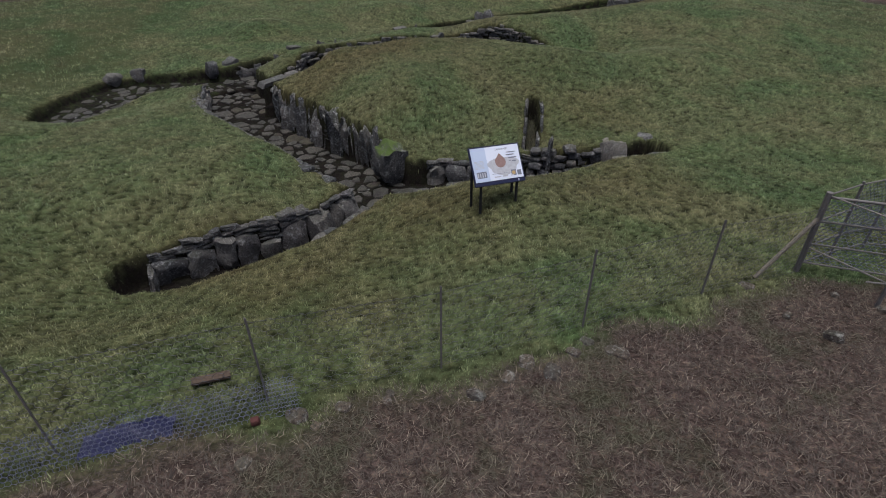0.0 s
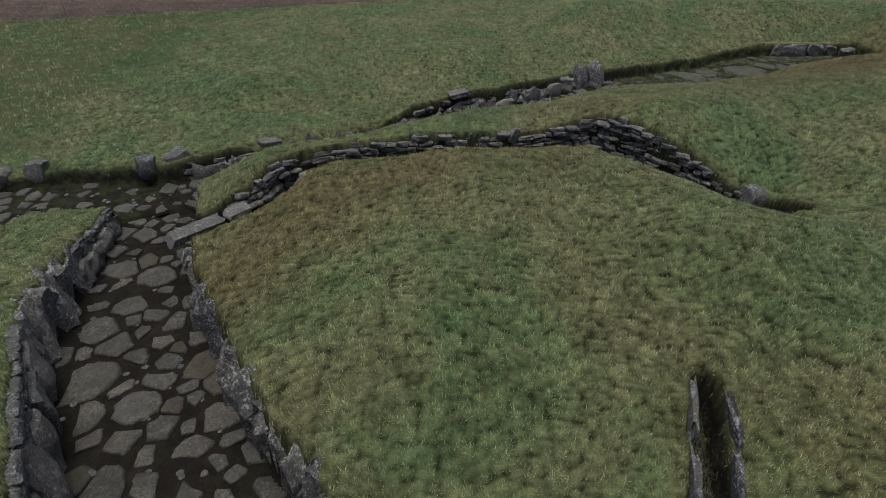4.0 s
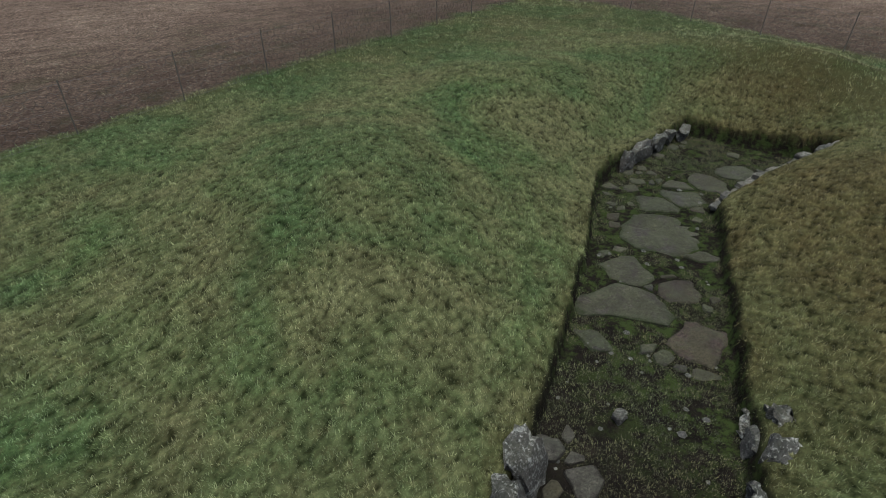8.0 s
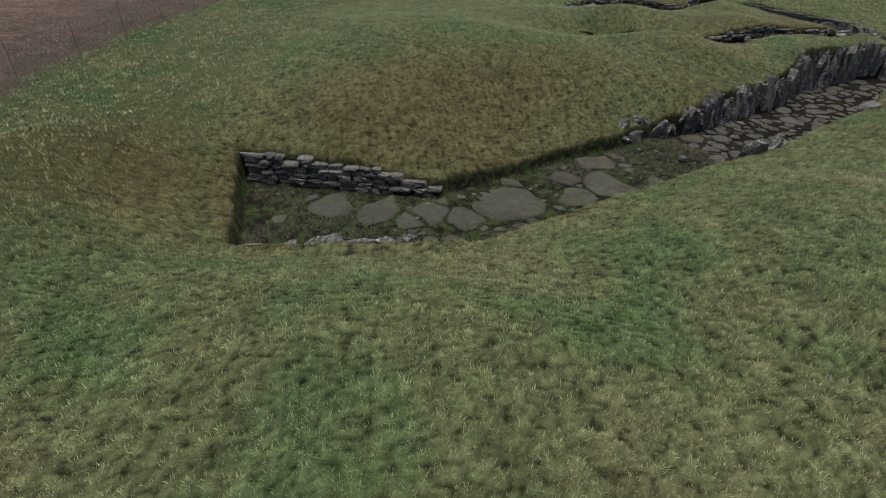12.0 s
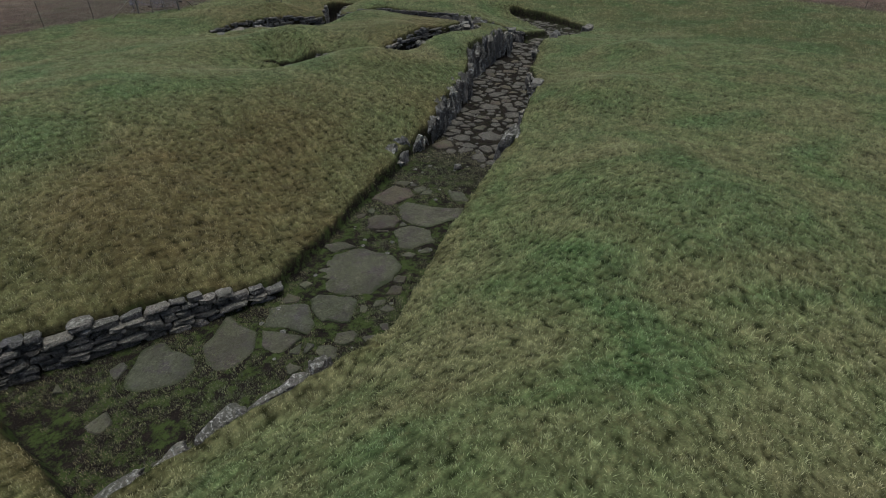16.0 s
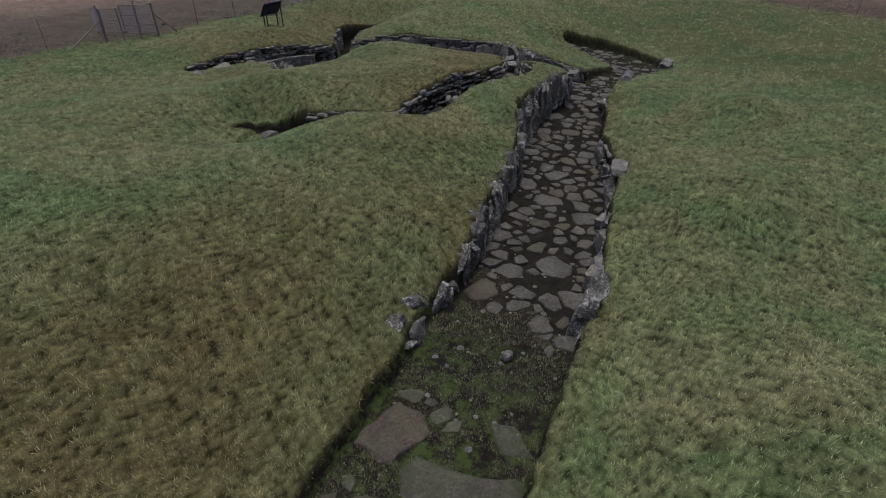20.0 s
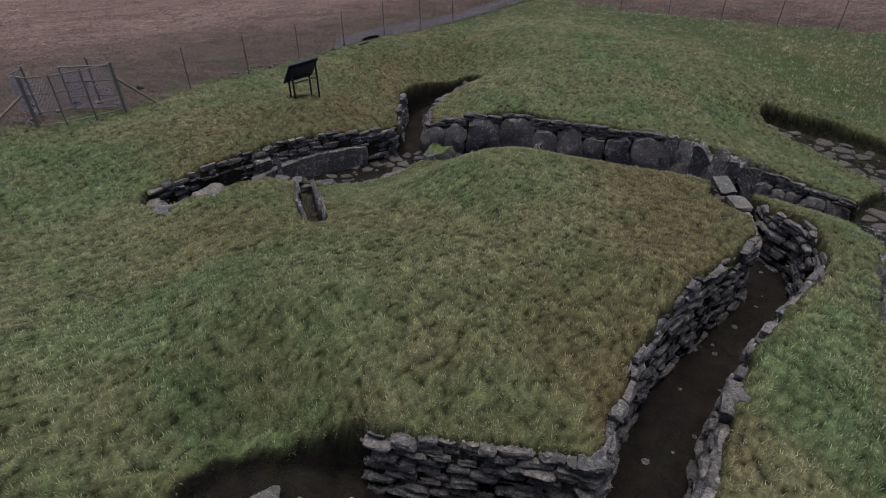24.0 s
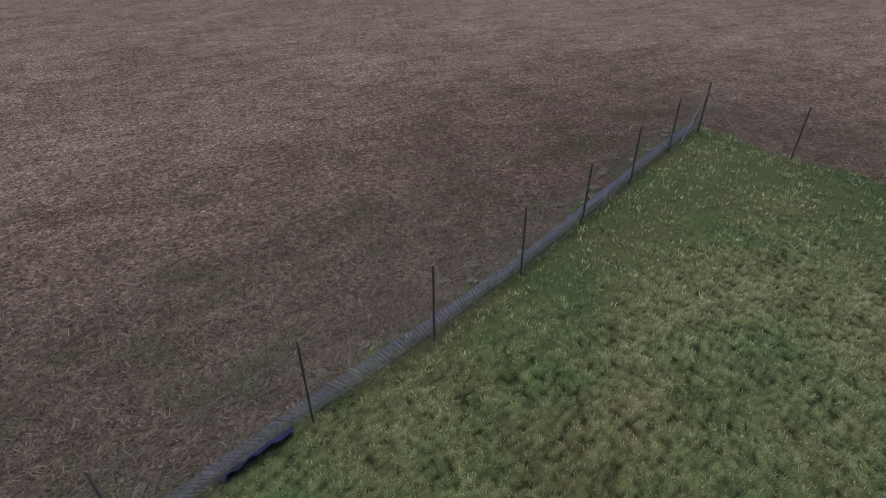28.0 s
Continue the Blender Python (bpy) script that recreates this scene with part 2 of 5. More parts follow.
def maths(n, l, op, a, b):
    m = n.new("ShaderNodeMath")
    m.operation, m.use_clamp = op, True
    for sock, v in ((m.inputs[0], a), (m.inputs[1], b)):
        if isinstance(v, (int, float)):
            sock.default_value = v
        else:
            l.new(v, sock)
    return m.outputs[0]


def bump_node(n, l, fac, b, strength, dist):
    k = n.new("ShaderNodeBump")
    k.inputs["Strength"].default_value, k.inputs["Distance"].default_value = strength, dist
    l.new(fac, k.inputs["Height"])
    l.new(k.outputs[0], b.inputs["Normal"])


def place(n):
    return n.new("ShaderNodeNewGeometry").outputs["Position"]


def attribute(n, name):
    a = n.new("ShaderNodeAttribute")
    a.attribute_name = name
    return a.outputs["Fac"]


GREEN, LUSH, OLIVE = (0.075, 0.092, 0.046), (0.058, 0.086, 0.041), (0.094, 0.100, 0.054)
STRAW, RUST = (0.124, 0.122, 0.072), (0.074, 0.061, 0.031)


def turf_colour(n, l, pos, own=None):
    """Colour of living and withered turf, times a tone that paints in shade; own: the tone per blade."""
    big = noise_node(n, l, pos, 0.4, 3, 0.5, 0.8)
    mid = noise_node(n, l, pos, 2.6, 5, 0.75)
    fine = noise_node(n, l, pos, 45, 2, 0.7)
    c = ramp(n, l, big, [(0.36, LUSH), (0.48, GREEN), (0.62, OLIVE), (0.9, STRAW)])
    worn = ramp(n, l, noise_node(n, l, pos, 0.8, 4, 0.6, 0.6), [(0.48, (0, 0, 0)), (0.7, (0.4, 0.4, 0.4))])
    c = mix(n, l, worn, c, (0.096, 0.086, 0.050))
    lush = ramp(n, l, noise_node(n, l, pos, 0.7, 4, 0.6, 0.5), [(0.5, (0, 0, 0)), (0.7, (0.4, 0.4, 0.4))])
    c = mix(n, l, lush, c, (0.048, 0.098, 0.036))
    brown = ramp(n, l, noise_node(n, l, pos, 7.5, 4, 0.7), [(0.52, (0, 0, 0)), (0.66, (0.3, 0.3, 0.3))])
    c = mix(n, l, brown, c, (0.100, 0.084, 0.046))
    c = mix(n, l, maths(n, l, "MULTIPLY", ramp(n, l, mid, [(0.45, (0, 0, 0)), (0.7, (1, 1, 1))]), 0.12), c, STRAW)
    dry = maths(n, l, "MULTIPLY", attribute(n, "dry"), maths(n, l, "ADD", mid, 0.35))
    c = mix(n, l, dry, c, RUST)
    c = mix(n, l, 0.6, c, ramp(n, l, fine, [(0.3, (0.5, 0.5, 0.5)), (0.7, (1.3, 1.3, 1.3))]), "MULTIPLY")
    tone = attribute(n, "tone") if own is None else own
    # tone darkens gaps and roots, lightens crowns and tips: shade painted into colour
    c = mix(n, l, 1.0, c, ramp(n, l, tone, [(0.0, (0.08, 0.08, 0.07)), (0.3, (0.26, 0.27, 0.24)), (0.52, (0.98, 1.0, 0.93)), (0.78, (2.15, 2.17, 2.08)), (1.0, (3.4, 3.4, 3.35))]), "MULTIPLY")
    return c


def field_colour(n, l, pos, own=None):
    """Colour of the stubble and bare soil of the field."""
    big = noise_node(n, l, pos, 0.16, 5, 0.6, 1.0)
    mid = noise_node(n, l, pos, 1.7, 5, 0.7)
    fine = noise_node(n, l, pos, 14, 4, 0.75)
    turn = n.new("ShaderNodeMapping")
    turn.inputs["Rotation"].default_value = (0, 0, radians(27))
    turn.inputs["Scale"].default_value = (0.16, 1.0, 1.0)
    l.new(pos, turn.inputs["Vector"])
    rows = noise_node(n, l, turn.outputs[0], 2.4, 5, 0.7, 0.3)
    c = ramp(n, l, big, [(0.25, (0.092, 0.068, 0.062)), (0.5, (0.124, 0.094, 0.084)), (0.8, (0.150, 0.119, 0.103))])
    c = mix(n, l, ramp(n, l, mid, [(0.42, (0, 0, 0)), (0.75, (0.7, 0.7, 0.7))]), c, (0.035, 0.022, 0.02))
    c = mix(n, l, ramp(n, l, fine, [(0.5, (0, 0, 0)), (0.72, (0.7, 0.7, 0.7))]), c, (0.17, 0.13, 0.095))
    c = mix(n, l, 0.8, c, ramp(n, l, rows, [(0.36, (0.72, 0.7, 0.69)), (0.5, (1.0, 1.0, 1.0)), (0.66, (1.2, 1.2, 1.2))]), "MULTIPLY")
    c = mix(n, l, 0.8, c, ramp(n, l, noise_node(n, l, pos, 13, 5, 0.8, 0.8), [(0.38, (0.16, 0.15, 0.14)), (0.5, (0.85, 0.85, 0.85)), (0.62, (2.5, 2.45, 2.35))]), "MULTIPLY")
    weeds = ramp(n, l, noise_node(n, l, pos, 0.9, 5, 0.7), [(0.5, (0, 0, 0)), (0.66, (0.7, 0.7, 0.7))])
    c = mix(n, l, maths(n, l, "MULTIPLY", attribute(n, "verge"), weeds), c, (0.04, 0.05, 0.024))
    c = mix(n, l, maths(n, l, "MULTIPLY", attribute(n, "verge"), 0.85), c, mix(n, l, 0.35, (0.022, 0.015, 0.014), c))
    if own is not None:
        c = mix(n, l, 0.6, c, ramp(n, l, own, [(0.0, (0.5, 0.45, 0.4)), (0.6, (1.2, 1.2, 1.1)), (1.0, (5.0, 4.5, 3.9))]), "MULTIPLY")
    return c


def soil_colour(n, l, pos):
    mid = noise_node(n, l, pos, 3.1, 5, 0.65, 0.4)
    fine = noise_node(n, l, pos, 32, 4, 0.7)
    c = ramp(n, l, mid, [(0.3, (0.006, 0.0052, 0.005)), (0.55, (0.011, 0.009, 0.0085)), (0.75, (0.021, 0.0165, 0.015))])
    c = mix(n, l, ramp(n, l, fine, [(0.55, (0, 0, 0)), (0.75, (0.6, 0.6, 0.6))]), c, (0.034, 0.028, 0.025))
    return mix(n, l, ramp(n, l, noise_node(n, l, pos, 70, 3, 0.7), [(0.6, (0, 0, 0)), (0.68, (0.7, 0.7, 0.7))]), c, (0.045, 0.04, 0.038))


def ground_material():
    mat, n, l, b = shader("ground", 1.0, spec=0.05)
    pos = place(n)
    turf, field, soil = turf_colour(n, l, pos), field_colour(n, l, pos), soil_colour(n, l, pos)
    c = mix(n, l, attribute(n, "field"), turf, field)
    moss = mix(n, l, ramp(n, l, noise_node(n, l, pos, 5.0, 6, 0.75), [(0.46, (0, 0, 0)), (0.58, (1, 1, 1))]), soil, (0.032, 0.046, 0.016))
    soil2 = mix(n, l, attribute(n, "moss"), soil, moss)
    c = mix(n, l, attribute(n, "soil"), c, soil2)
    l.new(c, b.inputs["Base Color"])
    h = mix(n, l, 0.5, noise_node(n, l, pos, 9, 6, 0.75), noise_node(n, l, pos, 45, 3, 0.7))
    bump_node(n, l, mix(n, l, 0.5, h, noise_node(n, l, pos, 12.5, 4, 0.7, 0.5)), b, 1.0, 0.07)
    return mat


def blade_material(name, colour, settle=0.55):
    """Grass; settle: how far the blades of a tuft share the tuft's facing."""
    mat, n, l, b = shader(name, 0.6, spec=0.3)
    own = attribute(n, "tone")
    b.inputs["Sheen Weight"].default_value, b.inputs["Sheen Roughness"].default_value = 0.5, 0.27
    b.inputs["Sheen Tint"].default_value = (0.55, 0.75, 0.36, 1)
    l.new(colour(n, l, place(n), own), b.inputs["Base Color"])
    if settle:
        a = n.new("ShaderNodeAttribute")
        a.attribute_name = "facing"
        m = n.new("ShaderNodeMix")
        m.data_type = "VECTOR"
        m.inputs[0].default_value = settle
        l.new(n.new("ShaderNodeNewGeometry").outputs["Normal"], m.inputs[4])
        l.new(a.outputs["Vector"], m.inputs[5])
        v = n.new("ShaderNodeVectorMath")
        v.operation = "NORMALIZE"
        l.new(m.outputs[1], v.inputs[0])
        l.new(v.outputs[0], b.inputs["Normal"])
    return mat


def stone_material(name, base, warm, lichen=0.35, moss=0.0, pale=(0.42, 0.43, 0.42), rough=0.85, green=(0.058, 0.082, 0.02), creep=None):
    mat, n, l, b = shader(name, rough, spec=0.35)
    tc = n.new("ShaderNodeTexCoord").outputs["Object"]
    pos = place(n)
    rnd = n.new("ShaderNodeObjectInfo").outputs["Random"]
    c = mix(n, l, rnd, base, warm)
    tone = ramp(n, l, rnd, [(0, (0.95, 0.95, 1)), (0.2, (0.6, 0.6, 0.63)), (0.45, (1.05, 1.0, 0.98)), (0.7, (0.72, 0.72, 0.75)), (1, (1.1, 1.08, 1.05))])
    c = mix(n, l, 1.0, c, tone, "MULTIPLY")
    grain = noise_node(n, l, pos, 11, 6, 0.72, 0.6)
    c = mix(n, l, 0.8, c, ramp(n, l, grain, [(0.25, (0.45, 0.45, 0.45)), (0.55, (1, 1, 1)), (0.8, (1.3, 1.28, 1.22))]), "MULTIPLY")
    blot = noise_node(n, l, pos, 6.5, 5, 0.7, 0.3)
    c = mix(n, l, maths(n, l, "MULTIPLY", ramp(n, l, blot, [(0.56, (0, 0, 0)), (0.63, (1, 1, 1))]), lichen), c, pale)
    speck = noise_node(n, l, pos, 24, 5, 0.75, 0.6)
    c = mix(n, l, maths(n, l, "MULTIPLY", ramp(n, l, speck, [(0.54, (0, 0, 0)), (0.62, (1, 1, 1))]), min(1.0, 1.2 * lichen)), c, pale)
    c = mix(n, l, 0.85, c, ramp(n, l, noise_node(n, l, pos, 34, 3, 0.7), [(0.36, (0.35, 0.35, 0.37)), (0.5, (1, 1, 1)), (0.66, (1.35, 1.33, 1.3))]), "MULTIPLY")
    dark = noise_node(n, l, pos, 3.4, 4, 0.65)
    c = mix(n, l, maths(n, l, "MULTIPLY", ramp(n, l, dark, [(0.5, (0, 0, 0)), (0.66, (1, 1, 1))]), 0.55), c, (0.06, 0.06, 0.058))
    if moss:
        patch = ramp(n, l, noise_node(n, l, pos, 3.0, 4, 0.7), [(0.36, (0, 0, 0)), (0.5, (1, 1, 1))])
        up = n.new("ShaderNodeSeparateXYZ")
        l.new(n.new("ShaderNodeNewGeometry").outputs["Normal"], up.inputs[0])
        patch = maths(n, l, "MULTIPLY", patch, ramp(n, l, up.outputs[2], [(0.2, (0, 0, 0)), (0.75, (1, 1, 1))]))
        c = mix(n, l, maths(n, l, "MULTIPLY", patch, moss), c, green)
    if creep:
        c = mix(n, l, ramp(n, l, noise_node(n, l, pos, 2.2, 4, 0.6, 0.5), [(0.4, (0.55, 0.55, 0.58)), (0.6, (1.15, 1.12, 1.05))]), (0.02, 0.018, 0.016), c)
        edge = n.new("ShaderNodeMath")
        edge.operation = "MULTIPLY_ADD"
        l.new(attribute(n, "rim"), edge.inputs[0])
        edge.inputs[1].default_value = 0.42
        l.new(noise_node(n, l, pos, 7.0, 5, 0.7, 0.4), edge.inputs[2])
        c = mix(n, l, ramp(n, l, edge.outputs[0], [(0.74, (0, 0, 0)), (0.92, (0.9, 0.9, 0.9))]), c, creep)
    l.new(c, b.inputs["Base Color"])
    h = mix(n, l, 0.6, noise_node(n, l, pos, 14, 6, 0.7, 0.5), noise_node(n, l, pos, 60, 3, 0.7))
    bump_node(n, l, h, b, 0.9, 0.05)
    return mat


def plain(name, rgb, rough=0.6, metal=0.0, grit=0.25, scale=25):
    mat, n, l, b = shader(name, rough, metal)
    f = noise_node(n, l, place(n), scale, 4, 0.6)
    l.new(mix(n, l, grit, rgb, ramp(n, l, f, [(0.3, tuple(v * 0.4 for v in rgb)), (0.7, tuple(min(1, v * 1.3) for v in rgb))])), b.inputs["Base Color"])
    return mat


GROUND = ground_material()
TURF_BLADES = blade_material("turf_blades", turf_colour)


def straw_colour(n, l, pos, own):
    """Dead straws, from rotten brown to bleached; own also holds the shade painted on roots."""
    c = ramp(n, l, own, [(0.0, (0.016, 0.011, 0.010)), (0.45, (0.045, 0.034, 0.028)), (0.75, (0.10, 0.080, 0.065)), (1.0, (0.24, 0.20, 0.16))])
    weeds = ramp(n, l, noise_node(n, l, pos, 0.9, 5, 0.7), [(0.5, (0, 0, 0)), (0.66, (0.6, 0.6, 0.6))])
    return mix(n, l, maths(n, l, "MULTIPLY", attribute(n, "verge"), weeds), c, (0.06, 0.068, 0.035))


FIELD_BLADES = blade_material("field_stubble", straw_colour)
STONE = stone_material("sandstone", (0.115, 0.113, 0.118), (0.145, 0.136, 0.13), 0.3, 0.1)
FLAG = stone_material("flagstone", (0.060, 0.058, 0.057), (0.086, 0.080, 0.075), 0.4, 0.08, (0.16, 0.15, 0.135), creep=(0.012, 0.010, 0.009))
FLAG_PINK = stone_material("pink_flagstone", (0.062, 0.042, 0.044), (0.066, 0.048, 0.046), 0.15, 0.25, (0.12, 0.11, 0.105), creep=(0.014, 0.012, 0.009))
FLAG_MOSSY = stone_material("mossy_flagstone", (0.050, 0.046, 0.048), (0.072, 0.062, 0.060), 0.4, 0.3, (0.13, 0.12, 0.11), creep=(0.020, 0.030, 0.010))
LICHENED = stone_material("lichened_slab", (0.088, 0.087, 0.09), (0.115, 0.108, 0.104), 0.75, 0.12, (0.38, 0.39, 0.40))
DARK_STONE = stone_material("dark_sandstone", (0.062, 0.061, 0.068), (0.088, 0.083, 0.084), 0.42, 0.1, (0.30, 0.31, 0.33))
SUNKEN = stone_material("field_stone", (0.075, 0.060, 0.053), (0.10, 0.078, 0.066), 0.35, 0.1)
MOSSY = stone_material("mossy_stone", (0.085, 0.083, 0.084), (0.1, 0.097, 0.093), 0.3, 1.0, green=(0.065, 0.10, 0.022))
STEEL = plain("galvanised_steel", (0.15, 0.14, 0.14), 0.6, 0.2)
WIRE = plain("galvanised_wire", (0.15, 0.16, 0.24), 0.5, 0.3)
OLD_WIRE = plain("weathered_wire", (0.10, 0.10, 0.115), 0.6, 0.4)
TIMBER = plain("grey_timber", (0.17, 0.15, 0.125), 0.85, 0.0, 0.6, 40)
BLACK_STEEL = plain("black_paint", (0.018, 0.018, 0.022), 0.5)

# ------------------------------------------------------------------ builders
def link_mesh(name, verts, faces, mat, parent=None, smooth=False):
    me = bpy.data.meshes.new(name)
    me.from_pydata(verts, [], faces)
    if smooth:
        me.polygons.foreach_set("use_smooth", [True] * len(me.polygons))
    if mat:
        me.materials.append(mat)
    ob = new(name, me)
    ob.parent = parent
    return ob


def part(name, bm, mat, parent=None, label="", smooth=False):
    me = bpy.data.meshes.new(name)
    bm.to_mesh(me)
    bm.free()
    if smooth:
        me.polygons.foreach_set("use_smooth", [True] * len(me.polygons))
    me.materials.append(mat)
    ob = new(name, me)
    ob.parent = parent
    return tagged(ob, label)


def empty(name, label, category, kind="", group="", at=(0, 0, 0)):
    ob = new(name)
    ob.location = at
    return tagged(ob, label, category, group, kind)


def raw_mesh(name, co, loops, per_face, mats, attrs=None):
    """A mesh straight from arrays; attrs: point attributes."""
    me = bpy.data.meshes.new(name)
    k = loops.size // per_face
    me.vertices.add(len(co))
    me.vertices.foreach_set("co", np.ascontiguousarray(co, dtype=np.float32).ravel())
    me.loops.add(loops.size)
    me.loops.foreach_set("vertex_index", np.ascontiguousarray(loops, dtype=np.int32).ravel())
    me.polygons.add(k)
    me.polygons.foreach_set("loop_start", np.arange(0, loops.size, per_face, dtype=np.int32))
    me.update(calc_edges=True)
    for key, v in (attrs or {}).items():
        a = me.attributes.new(key, "FLOAT", "POINT")
        a.data.foreach_set("value", np.ascontiguousarray(v, dtype=np.float32).ravel())
    for m in mats:
        me.materials.append(m)
    return new(name, me)


def cube_bm(sx, sy, sz, m=Matrix()):
    bm = bmesh.new()
    bmesh.ops.create_cube(bm, size=1, matrix=m @ Matrix.Diagonal((sx, sy, sz, 1)))
    return bm


def rod_bm(a, b, r, sides=8):
    bm = bmesh.new()
    a, b = Vector(a), Vector(b)
    m = Matrix.Translation((a + b) / 2) @ (b - a).to_track_quat("Z", "Y").to_matrix().to_4x4()
    bmesh.ops.create_cone(bm, segments=sides, radius1=r, radius2=r, depth=(b - a).length, cap_ends=True, matrix=m)
    return bm


def stone_mesh(name, seed, cuts, round_, rough, mat):
    """A unit stone: a cut cube, rounded and weathered."""
    bm = bmesh.new()
    bmesh.ops.create_cube(bm, size=1)
    bmesh.ops.subdivide_edges(bm, edges=bm.edges, cuts=cuts, use_grid_fill=True)
    off = Vector((seed * 3.7, seed * 1.9, seed * 5.3))
    rng = random.Random(seed)
    shear = [rng.uniform(-0.25, 0.25) for _ in range(4)]
    for v in bm.verts:
        p = v.co.copy()
        ball = p.normalized() * 0.56
        p = p.lerp(ball, round_)
        p.x += shear[0] * p.z * 0.6 + shear[1] * p.y * 0.4
        p.z += shear[2] * p.x * 0.5
        p.y += shear[3] * p.x * 0.4
        k = noise.noise_vector(p * 2.1 + off)
        f = noise.noise_vector(p * 5.3 + off)
        v.co = p + k * rough + f * rough * 0.35
    me = bpy.data.meshes.new(name)
    bm.to_mesh(me)
    bm.free()
    me.polygons.foreach_set("use_smooth", [True] * len(me.polygons))
    me.set_sharp_from_angle(angle=radians(34))
    me.materials.append(mat)
    return me


BLOCKS = [stone_mesh("stone_block", i, 3, 0.36, 0.16, STONE) for i in range(14)]
DARK_BLOCKS = [stone_mesh("dark_block", 40 + i, 3, 0.34, 0.17, DARK_STONE) for i in range(10)]
SLABS = [stone_mesh("upright_slab", 70 + i, 4, 0.25, 0.24, LICHENED) for i in range(10)]

def jagged_mesh(name, seed, mat):
    """A unit slab on edge: split along its bed, its head broken and leaning."""
    bm = bmesh.new()
    bmesh.ops.create_cube(bm, size=1)
    bmesh.ops.subdivide_edges(bm, edges=bm.edges, cuts=6, use_grid_fill=True)
    rng = random.Random(seed)
    slant, taper, peak = rng.uniform(-0.25, 0.25), rng.uniform(0.0, 0.18), rng.uniform(-0.3, 0.3)
    off = Vector((seed * 2.3, seed * 4.1, seed * 1.7))
    for v in bm.verts:
        p = v.co.copy()
        p = p.lerp(p.normalized() * 0.56, 0.3)
        head = max(0.0, p.z + 0.1) / 0.6
        p.z += head * (slant * p.x - 0.5 * abs(p.x - peak) ** 1.3)
        p.x *= 1 - taper * head
        k, f = noise.noise_vector(Vector((p.x * 2.6, p.y * 2, p.z * 1.6)) + off), noise.noise_vector(Vector((p.x * 11, p.y * 6, p.z * 2.0)) + off)
        v.co = p + Vector((k.x * 0.2, k.y * 0.45, k.z * 0.14)) + Vector((f.x * 0.07, f.y * 0.34, f.z * 0.1))
    me = bpy.data.meshes.new(name)
    bm.to_mesh(me)
    bm.free()
    me.polygons.foreach_set("use_smooth", [True] * len(me.polygons))
    me.set_sharp_from_angle(angle=radians(30))
    me.materials.append(mat)
    return me


JAGGED = [jagged_mesh("broken_slab", 200 + i, LICHENED) for i in range(12)]
SMOOTH_SLABS = [stone_mesh("smooth_slab", 240 + i, 4, 0.14, 0.07, LICHENED) for i in range(4)]
ANGULAR = [stone_mesh("angular_block", 220 + i, 5, 0.42, 0.2, STONE if i % 2 else DARK_STONE) for i in range(8)]
BOULDERS = [stone_mesh("boulder", 100 + i, 5, 0.64, 0.16, DARK_STONE) for i in range(6)]
PALE_BOULDERS = [stone_mesh("pale_boulder", 120 + i, 5, 0.66, 0.15, STONE) for i in range(6)]


def lay(mesh, parent, at, size, yaw=0.0, tilt=(0.0, 0.0), name="stone"):
    """Place a stone: size along the wall, into it and up; yaw of the wall; tilt in degrees."""
    ob = new(name, mesh)
    ob.matrix_basis = Matrix.LocRotScale(at, Euler((radians(tilt[0]), radians(tilt[1]), yaw)), size)
    ob.parent = parent
    return ob


class Run:
    """A line along the foot of a wall: place and facing by distance."""

    def __init__(self, pts):
        self.p = np.array(pts, float)
        self.s = np.r_[0, np.cumsum(np.hypot(*np.diff(self.p[:, :2], axis=0).T))]
        self.length = float(self.s[-1])

    def at(self, s):
        x, y, f = (float(np.interp(s, self.s, self.p[:, k])) for k in range(3))
        e = 0.12
        dx, dy = (float(np.interp(s + e, self.s, self.p[:, k]) - np.interp(s - e, self.s, self.p[:, k])) for k in range(2))
        return x, y, f, math.atan2(dy, dx)


def side_of(line, side, s0=0, s1=None, out=0.0):
    """The edge of a passage: side +1 is to the left of its course."""
    p = np.array(line, float)
    d = np.gradient(p[:, :2], axis=0)
    d /= np.hypot(d[:, 0], d[:, 1])[:, None]
    n = np.stack([-d[:, 1], d[:, 0]], 1) * side
    e = p[:, :2] + n * (p[:, 2:3] + out)
    rows = [(*e[i], p[i, 3]) for i in range(len(p))][s0:s1]
    return rows


